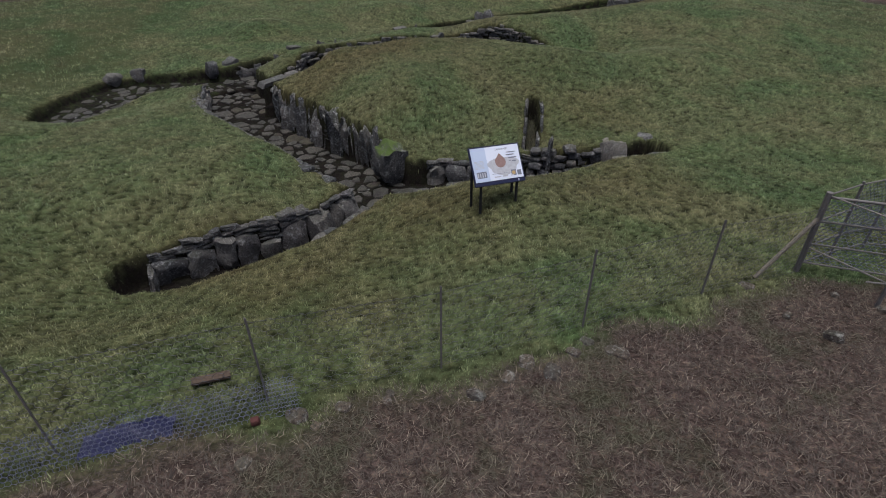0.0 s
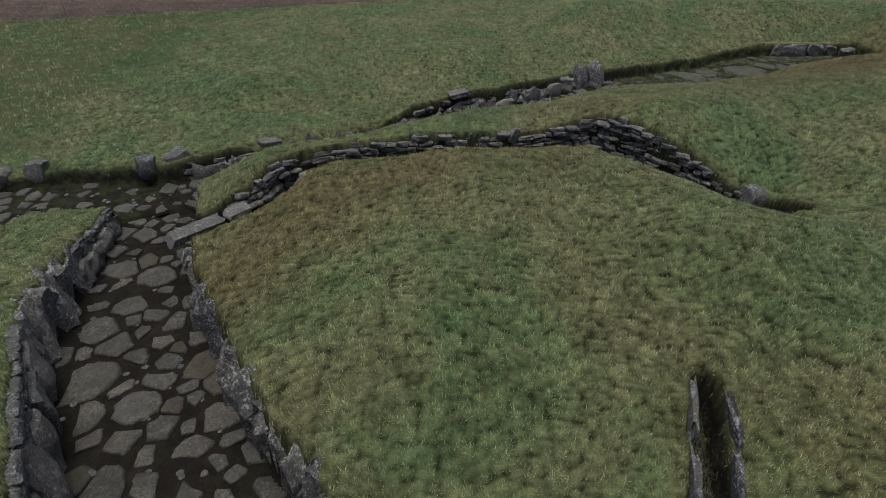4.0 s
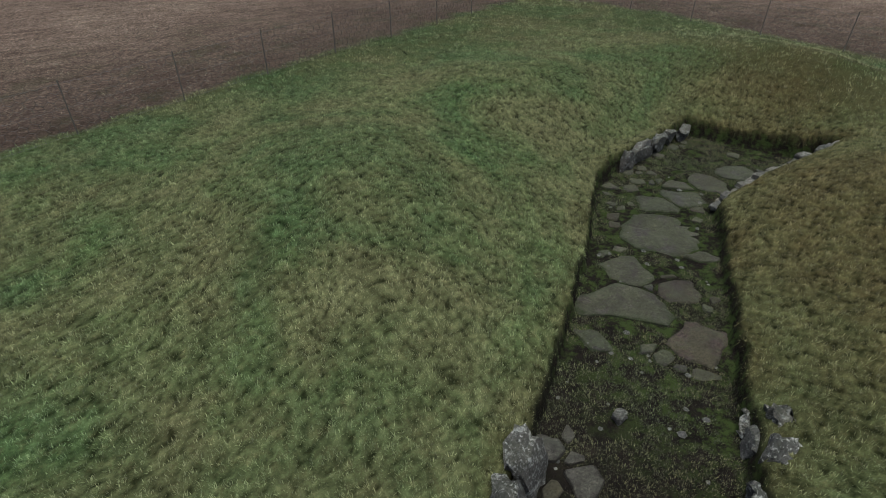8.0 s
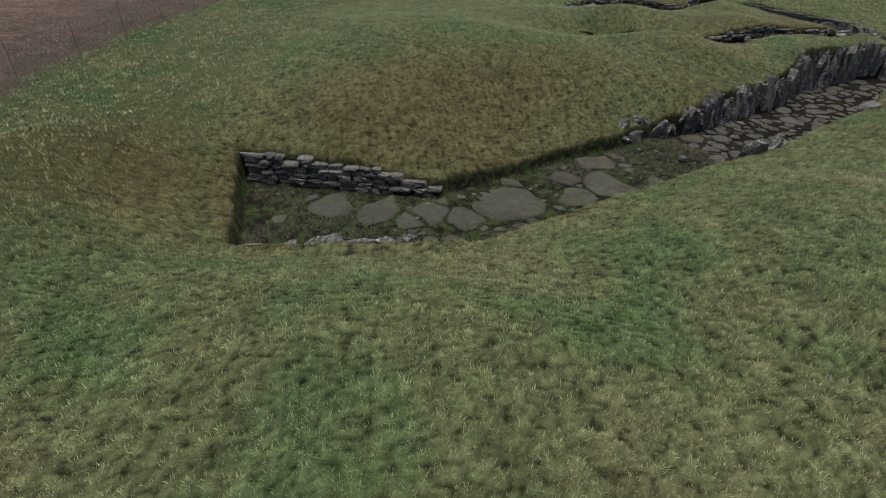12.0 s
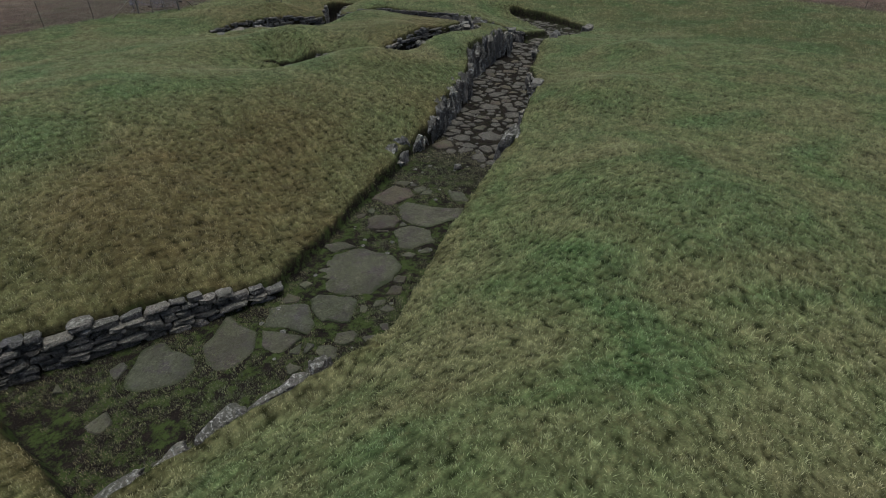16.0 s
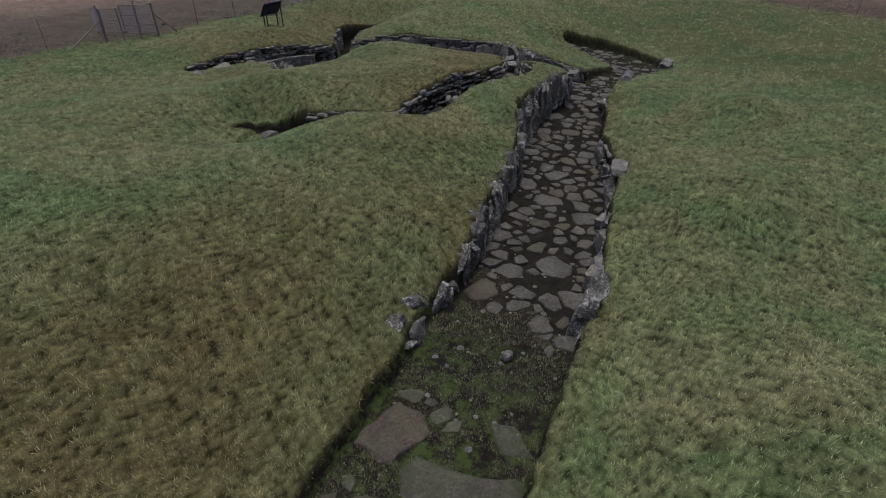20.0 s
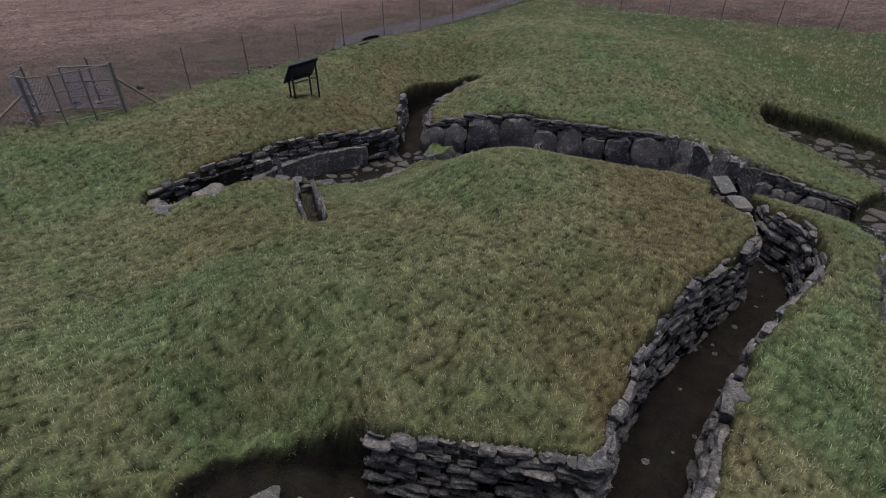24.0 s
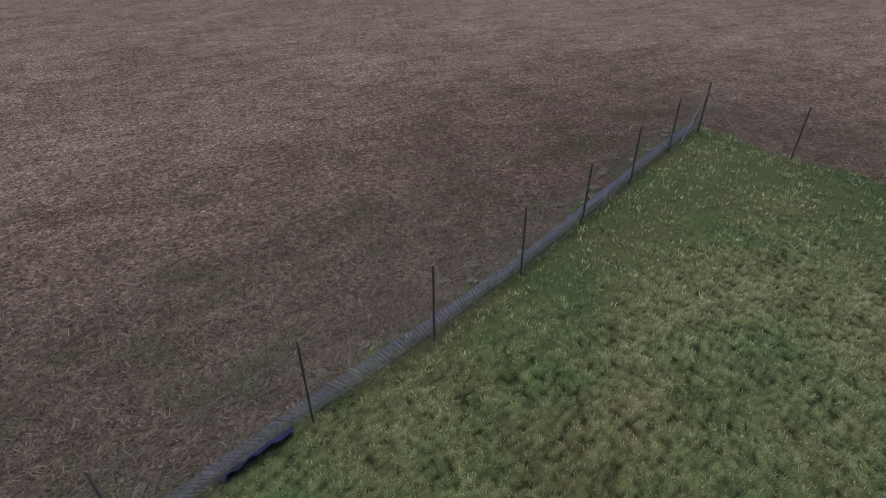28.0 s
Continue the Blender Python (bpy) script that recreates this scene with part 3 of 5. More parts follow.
def drystone(wall, run, rng, back, meshes, s0=0.0, s1=None, z0=None, top=0.0, course=(0.07, 0.13), length=(0.2, 0.5), inward=0.05, depth=0.24, jut=0.02):
    """Coursed flat stones. back: +1 if the earth lies to the left of the run."""
    s1 = run.length if s1 is None else s1
    level = 0.0
    while level < 1.6:
        h = rng.uniform(*course)
        s, laid = s0 + rng.uniform(-0.1, 0.1), False
        while s < s1:
            w = rng.uniform(*length) * (1.25 if level < 0.15 else 1.0)
            x, y, f, yaw = run.at(min(s + w / 2, s1))
            foot = (f if z0 is None else z0) - 0.03
            nx, ny = -math.sin(yaw) * back, math.cos(yaw) * back
            crown = max(min(topz(x + nx * 0.3, y + ny * 0.3), topz(x + nx * 0.06, y + ny * 0.06)) + top - 0.05, foot + 0.12)
            if foot + level + h * 0.6 < crown + rng.uniform(-0.04, 0.03):
                k = depth / 2 - inward + rng.uniform(-jut - 0.015, jut) + 0.05 * level
                lay(rng.choice(meshes), wall, (x + nx * k, y + ny * k, foot + level + h / 2), (w * rng.uniform(0.9, 1.04), depth * rng.uniform(0.85, 1.2), h * rng.uniform(0.8, 1.15)),
                    yaw + radians(rng.uniform(-5, 5)) + (math.pi if rng.random() < 0.5 else 0), (rng.uniform(-5, 5), rng.uniform(-4, 4)))
                laid = True
            s += w
        level += h
        if not laid:
            break


def uprights(wall, run, rng, back, meshes, s0=0.0, s1=None, width=(0.2, 0.42), rise=(-0.12, 0.08), thick=0.16, gap=0.0, inward=0.04, low=None, turn=18):
    """A row of slabs on edge."""
    s1 = run.length if s1 is None else s1
    s = s0
    while s < s1:
        w = rng.uniform(*width)
        if rng.random() >= gap:
            x, y, f, yaw = run.at(s + w / 2)
            nx, ny = -math.sin(yaw) * back, math.cos(yaw) * back
            crown = min(topz(x + nx * 0.25, y + ny * 0.25), topz(x + nx * 0.05, y + ny * 0.05)) + rng.uniform(*rise) if low is None else f + rng.uniform(*low)
            h = max(crown - f + 0.12, 0.28)
            k = thick / 2 - inward + rng.uniform(-0.04, 0.03)
            lay(rng.choice(meshes), wall, (x + nx * k, y + ny * k, f - 0.1 + h / 2), (w * 1.2, thick * rng.uniform(0.8, 1.5), h), yaw + radians(rng.uniform(-turn, turn)) + (math.pi if rng.random() < 0.5 else 0),
                (back * rng.uniform(-12, 4), rng.uniform(-10, 10)))
        s += w


def boulder_wall(wall, run, rng, back, s0=0.0, s1=None, width=(0.5, 0.78), share=(0.62, 0.85)):
    """Large rounded stones with small packing and a thin flat capping."""
    s1 = run.length if s1 is None else s1
    s = s0
    while s < s1:
        w = rng.uniform(*width)
        x, y, f, yaw = run.at(s + w / 2)
        nx, ny = -math.sin(yaw) * back, math.cos(yaw) * back
        crown = min(topz(x + nx * 0.3, y + ny * 0.3), topz(x + nx * 0.06, y + ny * 0.06))
        crown -= 0.06
        h = (crown - f) * rng.uniform(*share)
        lay(rng.choice(BOULDERS[:4] + PALE_BOULDERS[:4] + ANGULAR), wall, (x + nx * 0.13, y + ny * 0.13, f - 0.05 + h / 2), (w * 1.05, 0.5, h * 1.1), yaw + radians(rng.uniform(-8, 8)),
            (rng.uniform(-6, 6), rng.uniform(-8, 8)), "boulder")
        level = h - 0.04
        while f + level < crown - 0.04:
            t = 0.0
            c = rng.uniform(0.06, 0.1)
            while t < w:
                q = rng.uniform(0.16, 0.4)
                xx, yy, _, yw = run.at(s + t + q / 2)
                lay(rng.choice(DARK_BLOCKS), wall, (xx + nx * 0.1, yy + ny * 0.1, f + level + c / 2), (q, 0.26, c * 1.1), yw + radians(rng.uniform(-6, 6)), (rng.uniform(-5, 5), rng.uniform(-5, 5)))
                t += q
            level += c
        for k in range(3):
            xx, yy, _, yw = run.at(s)
            lay(rng.choice(DARK_BLOCKS), wall, (xx + nx * 0.12, yy + ny * 0.12, f + 0.02 + k * 0.14 + rng.uniform(0, 0.05)), (rng.uniform(0.1, 0.18), 0.2, rng.uniform(0.09, 0.16)), yw, (rng.uniform(-20, 20), rng.uniform(-25, 25)))
        s += w


def clip_cell(poly, px, py, nx, ny):
    """Keep the part of a polygon with (p - point) . n < 0."""
    out = []
    for i, a in enumerate(poly):
        b = poly[(i + 1) % len(poly)]
        da, db = (a[0] - px) * nx + (a[1] - py) * ny, (b[0] - px) * nx + (b[1] - py) * ny
        if da < 0:
            out.append(a)
        if (da < 0) != (db < 0):
            u = da / (da - db)
            out.append((a[0] + u * (b[0] - a[0]), a[1] + u * (b[1] - a[1])))
    return out


def hull(pts):
    """Convex outline of a few points, anticlockwise."""
    pts = sorted(pts)
    out = []
    for half in (pts, pts[::-1]):
        side = []
        for p in half:
            while len(side) > 1 and (side[-1][0] - side[-2][0]) * (p[1] - side[-2][1]) - (side[-1][1] - side[-2][1]) * (p[0] - side[-2][0]) <= 0:
                side.pop()
            side.append(p)
        out += side[:-1]
    return out


def flag_mesh(poly, rng, thick=0.07, name="paving_stone", mat=None, soft=0.18):
    """A flat stone from its outline round (0, 0): broken sides, worn rim and an uneven top; rim: nearness to its edge."""
    size = max(math.hypot(*p) for p in poly)
    pts = []
    for i, a in enumerate(poly):
        b, c = poly[(i + 1) % len(poly)], poly[i - 1]
        ln = math.hypot(b[0] - a[0], b[1] - a[1])
        cut = rng.uniform(0.04, 0.2)
        steps = max(2, min(5, int(ln / 0.11)))
        bend = rng.uniform(-0.09, 0.05) * ln
        for k in range(steps):
            u = cut + (1 - 2 * cut) * k / (steps - 1)
            j = bend * 4 * u * (1 - u) + rng.uniform(-0.018, 0.018) * min(1, 3 * size)
            pts.append((a[0] + (b[0] - a[0]) * u + (b[1] - a[1]) / ln * j, a[1] + (b[1] - a[1]) * u - (b[0] - a[0]) / ln * j))
    n = len(pts)
    slope = rng.uniform(-0.03, 0.03), rng.uniform(-0.03, 0.03)
    v = [(x * 1.02, y * 1.02, -thick) for x, y in pts] + [(x, y, -0.018 + rng.uniform(-0.008, 0.006)) for x, y in pts]
    v += [(x * rng.uniform(0.84, 0.94), y * rng.uniform(0.84, 0.94), rng.uniform(-0.009, 0.005)) for x, y in pts]
    v += [(x * 0.5, y * 0.5, rng.uniform(-0.004, 0.008) + slope[0] * x + slope[1] * y) for x, y in pts] + [(0, 0, rng.uniform(-0.002, 0.01))]
    f = []
    for k in range(3):
        f += [(k * n + i, k * n + (i + 1) % n, (k + 1) * n + (i + 1) % n, (k + 1) * n + i) for i in range(n)]
    f += [(3 * n + i, 3 * n + (i + 1) % n, 4 * n) for i in range(n)]
    me = bpy.data.meshes.new(name)
    me.from_pydata(v, [], f)
    rim = me.attributes.new("rim", "FLOAT", "POINT")
    rim.data.foreach_set("value", [1.0] * (2 * n) + [0.55] * n + [0.15] * n + [0.0])
    me.materials.append(mat or FLAG)
    return me


def pave(parent, rng, seeds, keep_in, gap=(0.015, 0.05), share=1.0, rise=(0.0, 0.03), name="paving_stone", mats=None):
    """Crazy paving: one angular stone round each seed (x, y, radius), bounded by its neighbours."""
    for i, (x, y, r) in enumerate(seeds):
        if rng.random() > share and r < 0.3:
            continue
        a0, long = rng.uniform(0, 3.1), rng.uniform(1.0, 1.45)
        k = rng.choice([4, 4, 5])
        cell = []
        for j in range(k):
            t = 2 * math.pi * (j + rng.uniform(-0.25, 0.25)) / k
            q = rng.uniform(1.1, 1.9)
            u, v = r * long * q * math.cos(t), r / long * q * math.sin(t) * 1.12
            cell.append((x + u * math.cos(a0) - v * math.sin(a0), y + u * math.sin(a0) + v * math.cos(a0)))
        cell = hull(cell)
        for j, (u, v, q) in enumerate(seeds):
            d = math.hypot(u - x, v - y)
            if j == i or d > 2.4 or d < 0.02:
                continue
            nx, ny = (u - x) / d, (v - y) / d
            g = rng.uniform(*gap) / 2
            m = min(max((d * d + r * r - q * q) / (2 * d), 0.15 * d), 0.85 * d) - g
            turn = rng.uniform(-0.12, 0.0)
            cell = clip_cell(cell, x + nx * m, y + ny * m, nx * math.cos(turn) - ny * math.sin(turn), nx * math.sin(turn) + ny * math.cos(turn))
            if len(cell) < 3:
                break
        if len(cell) < 3:
            continue
        cx, cy = sum(p[0] for p in cell) / len(cell), sum(p[1] for p in cell) / len(cell)
        local = [(p[0] - cx, p[1] - cy) for p in cell]
        clean = [p for k, p in enumerate(local) if math.hypot(p[0] - local[k - 1][0], p[1] - local[k - 1][1]) > 0.05]
        if len(clean) < 3 or not keep_in(cx, cy):
            continue
        ob = new(name, flag_mesh(clean, rng, name=name, mat=rng.choice(mats or [FLAG]), soft=0.04))
        tip = 1.2 if r > 0.3 else 3.0
        ob.matrix_basis = Matrix.LocRotScale((cx, cy, floor_z(cx, cy) + 0.012 + rng.uniform(*rise)), Euler((radians(rng.uniform(-tip, tip)), radians(rng.uniform(-tip, tip)), 0)), None)
        ob.parent = parent


def scatter(rng, lines, spacing, keep, tries=6000, start=()):
    """Seeds with radii over the floor of passages, after those given."""
    out = list(start)
    xs = [p[0] for ln in lines for p in ln]
    ys = [p[1] for ln in lines for p in ln]
    for _ in range(tries):
        x, y = rng.uniform(min(xs) - 1.3, max(xs) + 1.3), rng.uniform(min(ys) - 1.3, max(ys) + 1.3)
        r = spacing(x, y) * 0.5
        if not keep(x, y):
            continue
        if all((x - u) ** 2 + (y - v) ** 2 > (0.9 * r + 0.95 * q) ** 2 for u, v, q in out):
            out.append((x, y, r))
    return out


def floor_z(x, y):
    return float(trench(np.array([float(x)]), np.array([float(y)]))[1][0])


def depth_in(lines):
    def f(x, y):
        xa, ya = np.array([x]), np.array([y])
        return min(float(chain_sd(xa, ya, ln)[0][0]) for ln in lines)
    return f

# ------------------------------------------------------------------ ground
def spaced(lo, hi, step, far, grow):
    mid = list(np.arange(lo, hi + step / 2, step))
    a, b, d = mid[0], mid[-1], step
    left, right = [], []
    while b < far:
        d *= grow
        a, b = a - d, b + d
        left.append(a), right.append(b)
    return np.array(left[::-1] + mid + right)


def dryness(x, y, d):
    fringe = 0.55 * np.clip(1 - d / 0.45, 0, 1) * (0.6 + 0.4 * np.sin(2.1 * x + 1.3 * y))
    return np.clip(bumps(x, y, DRY) + fringe, 0, 1)


def fieldness(x, y):
    d = edge_distance(x, y, ENCLOSURE) * np.where(inside(x, y, ENCLOSURE), -1, 1)
    return np.clip((d - 0.12 + 0.18 * np.sin(3.1 * x + y) * np.sin(2.3 * y)) / 0.35, 0, 1)


def verge(x, y):
    """The dark unploughed strip of the field along the fence."""
    return np.clip(1.15 - edge_distance(x, y, ENCLOSURE) / 9.0, 0, 1)


def mossiness(x, y):
    """Where grass and moss creep over the floors."""
    return np.clip((x - 3.0) / 1.5, 0, 1) * (y > 24) + 0.35 * (x < -7.2) + 0.12


LATTICE = np.random.RandomState(77).rand(257, 257)


def lattice(x, y, cell):
    """Smooth random values over the plan, one knot a cell."""
    u, v = x / cell + 300.3, y / cell + 200.7
    i, j = np.floor(u).astype(int), np.floor(v).astype(int)
    u, v = u - i, v - j
    u, v = u * u * (3 - 2 * u), v * v * (3 - 2 * v)
    g = lambda p, q: LATTICE[p % 257, q % 257]
    return (g(i, j) * (1 - u) + g(i + 1, j) * u) * (1 - v) + (g(i, j + 1) * (1 - u) + g(i + 1, j + 1) * u) * v


def clumps(x, y):
    """0 to 1: how thick and tall the grass stands, in tufts a hand wide, longer across the wind."""
    wx, wy = x + 0.3 * lattice(x, y, 0.6), y + 0.3 * lattice(x + 9.0, y - 4.0, 0.6)
    u, v = (0.97 * wx + 0.24 * wy) / 0.12 + 400.0, (0.97 * wy - 0.24 * wx) / 0.075 + 400.0
    i, j = np.floor(u).astype(int), np.floor(v).astype(int)
    best = np.zeros(x.shape)
    for p in (-1, 0, 1):
        for q in (-1, 0, 1):
            a, b = (i + p) % 257, (j + q) % 257
            d = (i + p + 0.2 + 0.6 * LATTICE[a, b] - u) ** 2 + (j + q + 0.2 + 0.6 * LATTICE[b, (a + 31) % 257] - v) ** 2
            best = np.maximum(best, (0.72 + 0.28 * LATTICE[(a + 97) % 257, (b + 11) % 257]) * (1 - d / 0.8))
    return np.clip(0.86 * best + 0.24 * lattice(x, y, 0.16) - 0.05, 0, 1)


def near_part(x, y):
    """1 in the middle of the enclosure, falling to 0 towards its edges."""
    out = np.maximum(np.maximum(-11.5 - x, x - 14.0), np.maximum(2.5 - y, y - 37.5))
    return np.clip(0.5 - out / 2.0, 0, 1)


gx, gy = spaced(-12.0, 14.5, 0.042, 900, 1.16), spaced(2.5, 37.0, 0.042, 900, 1.16)
X, Y = np.meshgrid(gx, gy)
Z = height(X, Y)
D, _ = trench(X, Y)
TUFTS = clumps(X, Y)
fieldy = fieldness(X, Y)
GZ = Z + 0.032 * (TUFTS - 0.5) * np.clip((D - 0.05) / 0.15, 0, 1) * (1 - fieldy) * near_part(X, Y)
SMOOTH = np.where(D > 0.1, Z, top_height(X, Y))
GU, GV = np.gradient(0.5 * GZ + 0.5 * SMOOTH, gx, axis=1), np.gradient(0.5 * GZ + 0.5 * SMOOTH, gy, axis=0)
DRYNESS, VERGE = dryness(X, Y, D), verge(X, Y)
idx = np.arange(X.size).reshape(X.shape)
quads = np.stack([idx[:-1, :-1], idx[:-1, 1:], idx[1:, 1:], idx[1:, :-1]], -1).reshape(-1, 4)
# tone follows the tufts, painting the shade of the gaps into the turf
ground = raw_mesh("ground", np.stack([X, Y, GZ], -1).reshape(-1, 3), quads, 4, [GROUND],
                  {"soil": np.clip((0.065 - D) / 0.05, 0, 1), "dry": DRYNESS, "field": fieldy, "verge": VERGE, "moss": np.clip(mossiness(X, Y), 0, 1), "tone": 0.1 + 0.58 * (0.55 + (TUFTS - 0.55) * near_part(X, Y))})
tagged(ground, "uneven mown turf with sunken stone passages and brown field", "ground", kind="structure")


def sample(x, y, *tables):
    """Values at any places, read between the knots of the ground's grid."""
    u, v = np.interp(x, gx, np.arange(len(gx))), np.interp(y, gy, np.arange(len(gy)))
    i, j = np.minimum(u.astype(int), len(gx) - 2), np.minimum(v.astype(int), len(gy) - 2)
    u, v = u - i, v - j
    return [(t[j, i] * (1 - u) + t[j, i + 1] * u) * (1 - v) + (t[j + 1, i] * (1 - u) + t[j + 1, i + 1] * u) * v for t in tables]


def blades(name, x, y, length, width, lean_lo, lean_hi, mat, label, seed, per=1, radius=0.02, hang=False, tones=(0.0, 1.0), tuft=0.0, comb=0.0):
    """Tufts of thin tapering blades; hang: blades droop into the trench; tuft: how far clumps set height and the tone
    that paints shade between them; comb: how far the wind has laid them one way.
    """
    r = np.random.RandomState(seed)
    tufts = len(x)
    thick = clumps(x, y) if tuft else np.full(tufts, 0.5)
    hue, tall = np.repeat(r.rand(tufts), per), np.repeat(r.uniform(0.75, 1.15, tufts) * (1 + tuft * (1.3 * thick - 0.6)), per)
    wind = np.repeat(-1.7 + 3.4 * (lattice(x, y, 1.7) - 0.5) + r.normal(0, 0.35, tufts), per)
    thick = np.repeat(thick, per)
    k = tufts * per
    a, rad = r.uniform(0, 2 * np.pi, k), radius * np.sqrt(r.rand(k))
    x, y = np.repeat(x, per) + rad * np.cos(a), np.repeat(y, per) + rad * np.sin(a)
    z, gu, gv, dry_, verge_ = sample(x, y, GZ, GU, GV, DRYNESS, VERGE)
    if hang:
        e = 0.05
        b = np.arctan2(trench(x, y - e)[0] - trench(x, y + e)[0], trench(x - e, y)[0] - trench(x + e, y)[0]) + r.normal(0, 0.9, k)
    else:
        b = np.arctan2((1 - comb) * np.sin(a) + comb * np.sin(wind), (1 - comb) * np.cos(a) + comb * np.cos(wind)) + r.normal(0, 0.35, k)
    lean = r.uniform(lean_lo, lean_hi, k)
    ln, w = length * tall * r.uniform(0.65, 1.15, k), width * r.uniform(0.6, 1.3, k)
    root = np.stack([x, y, z - 0.012], 1)
    across = np.stack([-np.sin(b) * w / 2, np.cos(b) * w / 2, np.zeros(k)], 1)
    run_out = ln * np.sin(lean)
    tip = root + np.stack([np.cos(b) * run_out, np.sin(b) * run_out, ln * np.cos(lean) + 0.012 + run_out * (0 if hang else 1) * (gu * np.cos(b) + gv * np.sin(b))], 1)
    co = np.stack([root - across, root + across, tip], 1).reshape(-1, 3)
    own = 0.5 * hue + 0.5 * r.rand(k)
    # clump height goes into tone: shade painted low between tufts, light on crowns
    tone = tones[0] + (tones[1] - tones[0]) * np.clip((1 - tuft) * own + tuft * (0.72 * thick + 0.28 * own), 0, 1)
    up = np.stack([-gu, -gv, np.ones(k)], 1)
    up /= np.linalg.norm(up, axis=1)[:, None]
    # painted shade: roots darker and tips paler than the blade's own tone
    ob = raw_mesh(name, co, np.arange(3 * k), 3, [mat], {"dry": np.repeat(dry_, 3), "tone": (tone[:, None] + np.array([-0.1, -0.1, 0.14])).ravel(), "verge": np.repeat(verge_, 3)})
    facing = ob.data.attributes.new("facing", "FLOAT_VECTOR", "POINT")
    facing.data.foreach_set("vector", np.ascontiguousarray(np.repeat(up, 3, axis=0), dtype=np.float32).ravel())
    return tagged(ob, label, "grass", kind="stuff")


def sow(count, x0, x1, y0, y1, seed, keep):
    r = np.random.RandomState(seed)
    x, y = r.uniform(x0, x1, count), r.uniform(y0, y1, count)
    k = keep(x, y, r)
    return x[k], y[k]


def on_turf(x, y, r):
    d, f = sample(x, y, D, fieldy)
    return (d > 0.03) & (f < 0.5)


x, y = sow(430000, -12.5, 15, 1.5, 38.5, 3, lambda x, y, r: on_turf(x, y, r) & (r.rand(len(x)) < near_part(x, y)))
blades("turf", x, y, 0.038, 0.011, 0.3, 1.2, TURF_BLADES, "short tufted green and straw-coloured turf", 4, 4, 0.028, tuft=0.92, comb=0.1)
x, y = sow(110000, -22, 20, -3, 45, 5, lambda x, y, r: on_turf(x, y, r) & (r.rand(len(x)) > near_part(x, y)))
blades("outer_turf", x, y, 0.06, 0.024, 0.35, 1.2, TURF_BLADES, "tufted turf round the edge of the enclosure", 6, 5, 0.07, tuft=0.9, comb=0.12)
x, y = sow(13000, -11.0, 13.0, 3.0, 35.0, 7, lambda x, y, r: (np.abs(trench(x, y)[0] - 0.05) < 0.05) & (((x < 4.5) & ((x < 1.8) | (y > 21))) | (r.rand(len(x)) < 0.6)))
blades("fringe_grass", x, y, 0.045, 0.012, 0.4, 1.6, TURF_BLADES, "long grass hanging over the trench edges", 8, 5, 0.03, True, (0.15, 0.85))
x, y = sow(6000, 1.7, 2.7, 11.3, 13.8, 15, lambda x, y, r: trench(x, y)[0] < 0.0)
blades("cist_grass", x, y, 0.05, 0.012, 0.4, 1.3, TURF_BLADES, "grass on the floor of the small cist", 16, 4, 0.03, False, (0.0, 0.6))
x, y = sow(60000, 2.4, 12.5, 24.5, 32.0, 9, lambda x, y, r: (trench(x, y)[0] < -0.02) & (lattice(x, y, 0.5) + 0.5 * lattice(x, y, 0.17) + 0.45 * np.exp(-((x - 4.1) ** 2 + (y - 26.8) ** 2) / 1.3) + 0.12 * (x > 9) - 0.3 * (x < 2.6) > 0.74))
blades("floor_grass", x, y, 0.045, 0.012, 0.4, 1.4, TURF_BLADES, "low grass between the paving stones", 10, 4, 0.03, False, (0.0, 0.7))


def near_field(x, y):
    out = np.maximum(np.maximum(-7.0 - x, x - 11.0), np.maximum(-0.5 - y, y - 9.0))
    return np.clip(0.5 - out / 4.0, 0, 1)


x, y = sow(150000, -10, 14, -4, 11, 11, lambda x, y, r: (fieldness(x, y) > 0.4) & (r.rand(len(x)) < near_field(x, y)))
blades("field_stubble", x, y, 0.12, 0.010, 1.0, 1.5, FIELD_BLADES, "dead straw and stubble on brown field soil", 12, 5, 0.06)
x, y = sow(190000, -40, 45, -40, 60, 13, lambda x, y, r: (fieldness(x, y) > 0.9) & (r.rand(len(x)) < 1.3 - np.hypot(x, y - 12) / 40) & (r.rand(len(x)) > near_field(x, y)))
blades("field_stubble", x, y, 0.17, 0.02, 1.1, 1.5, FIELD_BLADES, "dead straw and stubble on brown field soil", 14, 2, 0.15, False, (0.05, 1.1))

# ------------------------------------------------------------------ walls of the passages
rng = random.Random(11)


def wall(name, label):
    return empty(name, label, "stone wall", "structure")


for name, side in (("north", 1), ("south", -1)):
    run = Run(side_of(NARROW_PASSAGE, side, 1))
    end = run.length - (0.9 if side > 0 else 1.75)
    for half, s0, s1 in (("west", 0.3, end / 2), ("east", end / 2, end)):
        w = wall(f"wall_narrow_{name}_{half}", "drystone wall of thin dark flat stones under overhanging turf")
        drystone(w, run, rng, side, BLOCKS * 2 + DARK_BLOCKS, s0=s0, s1=s1, length=(0.14, 0.36), course=(0.05, 0.12), top=-0.02, jut=0.05)

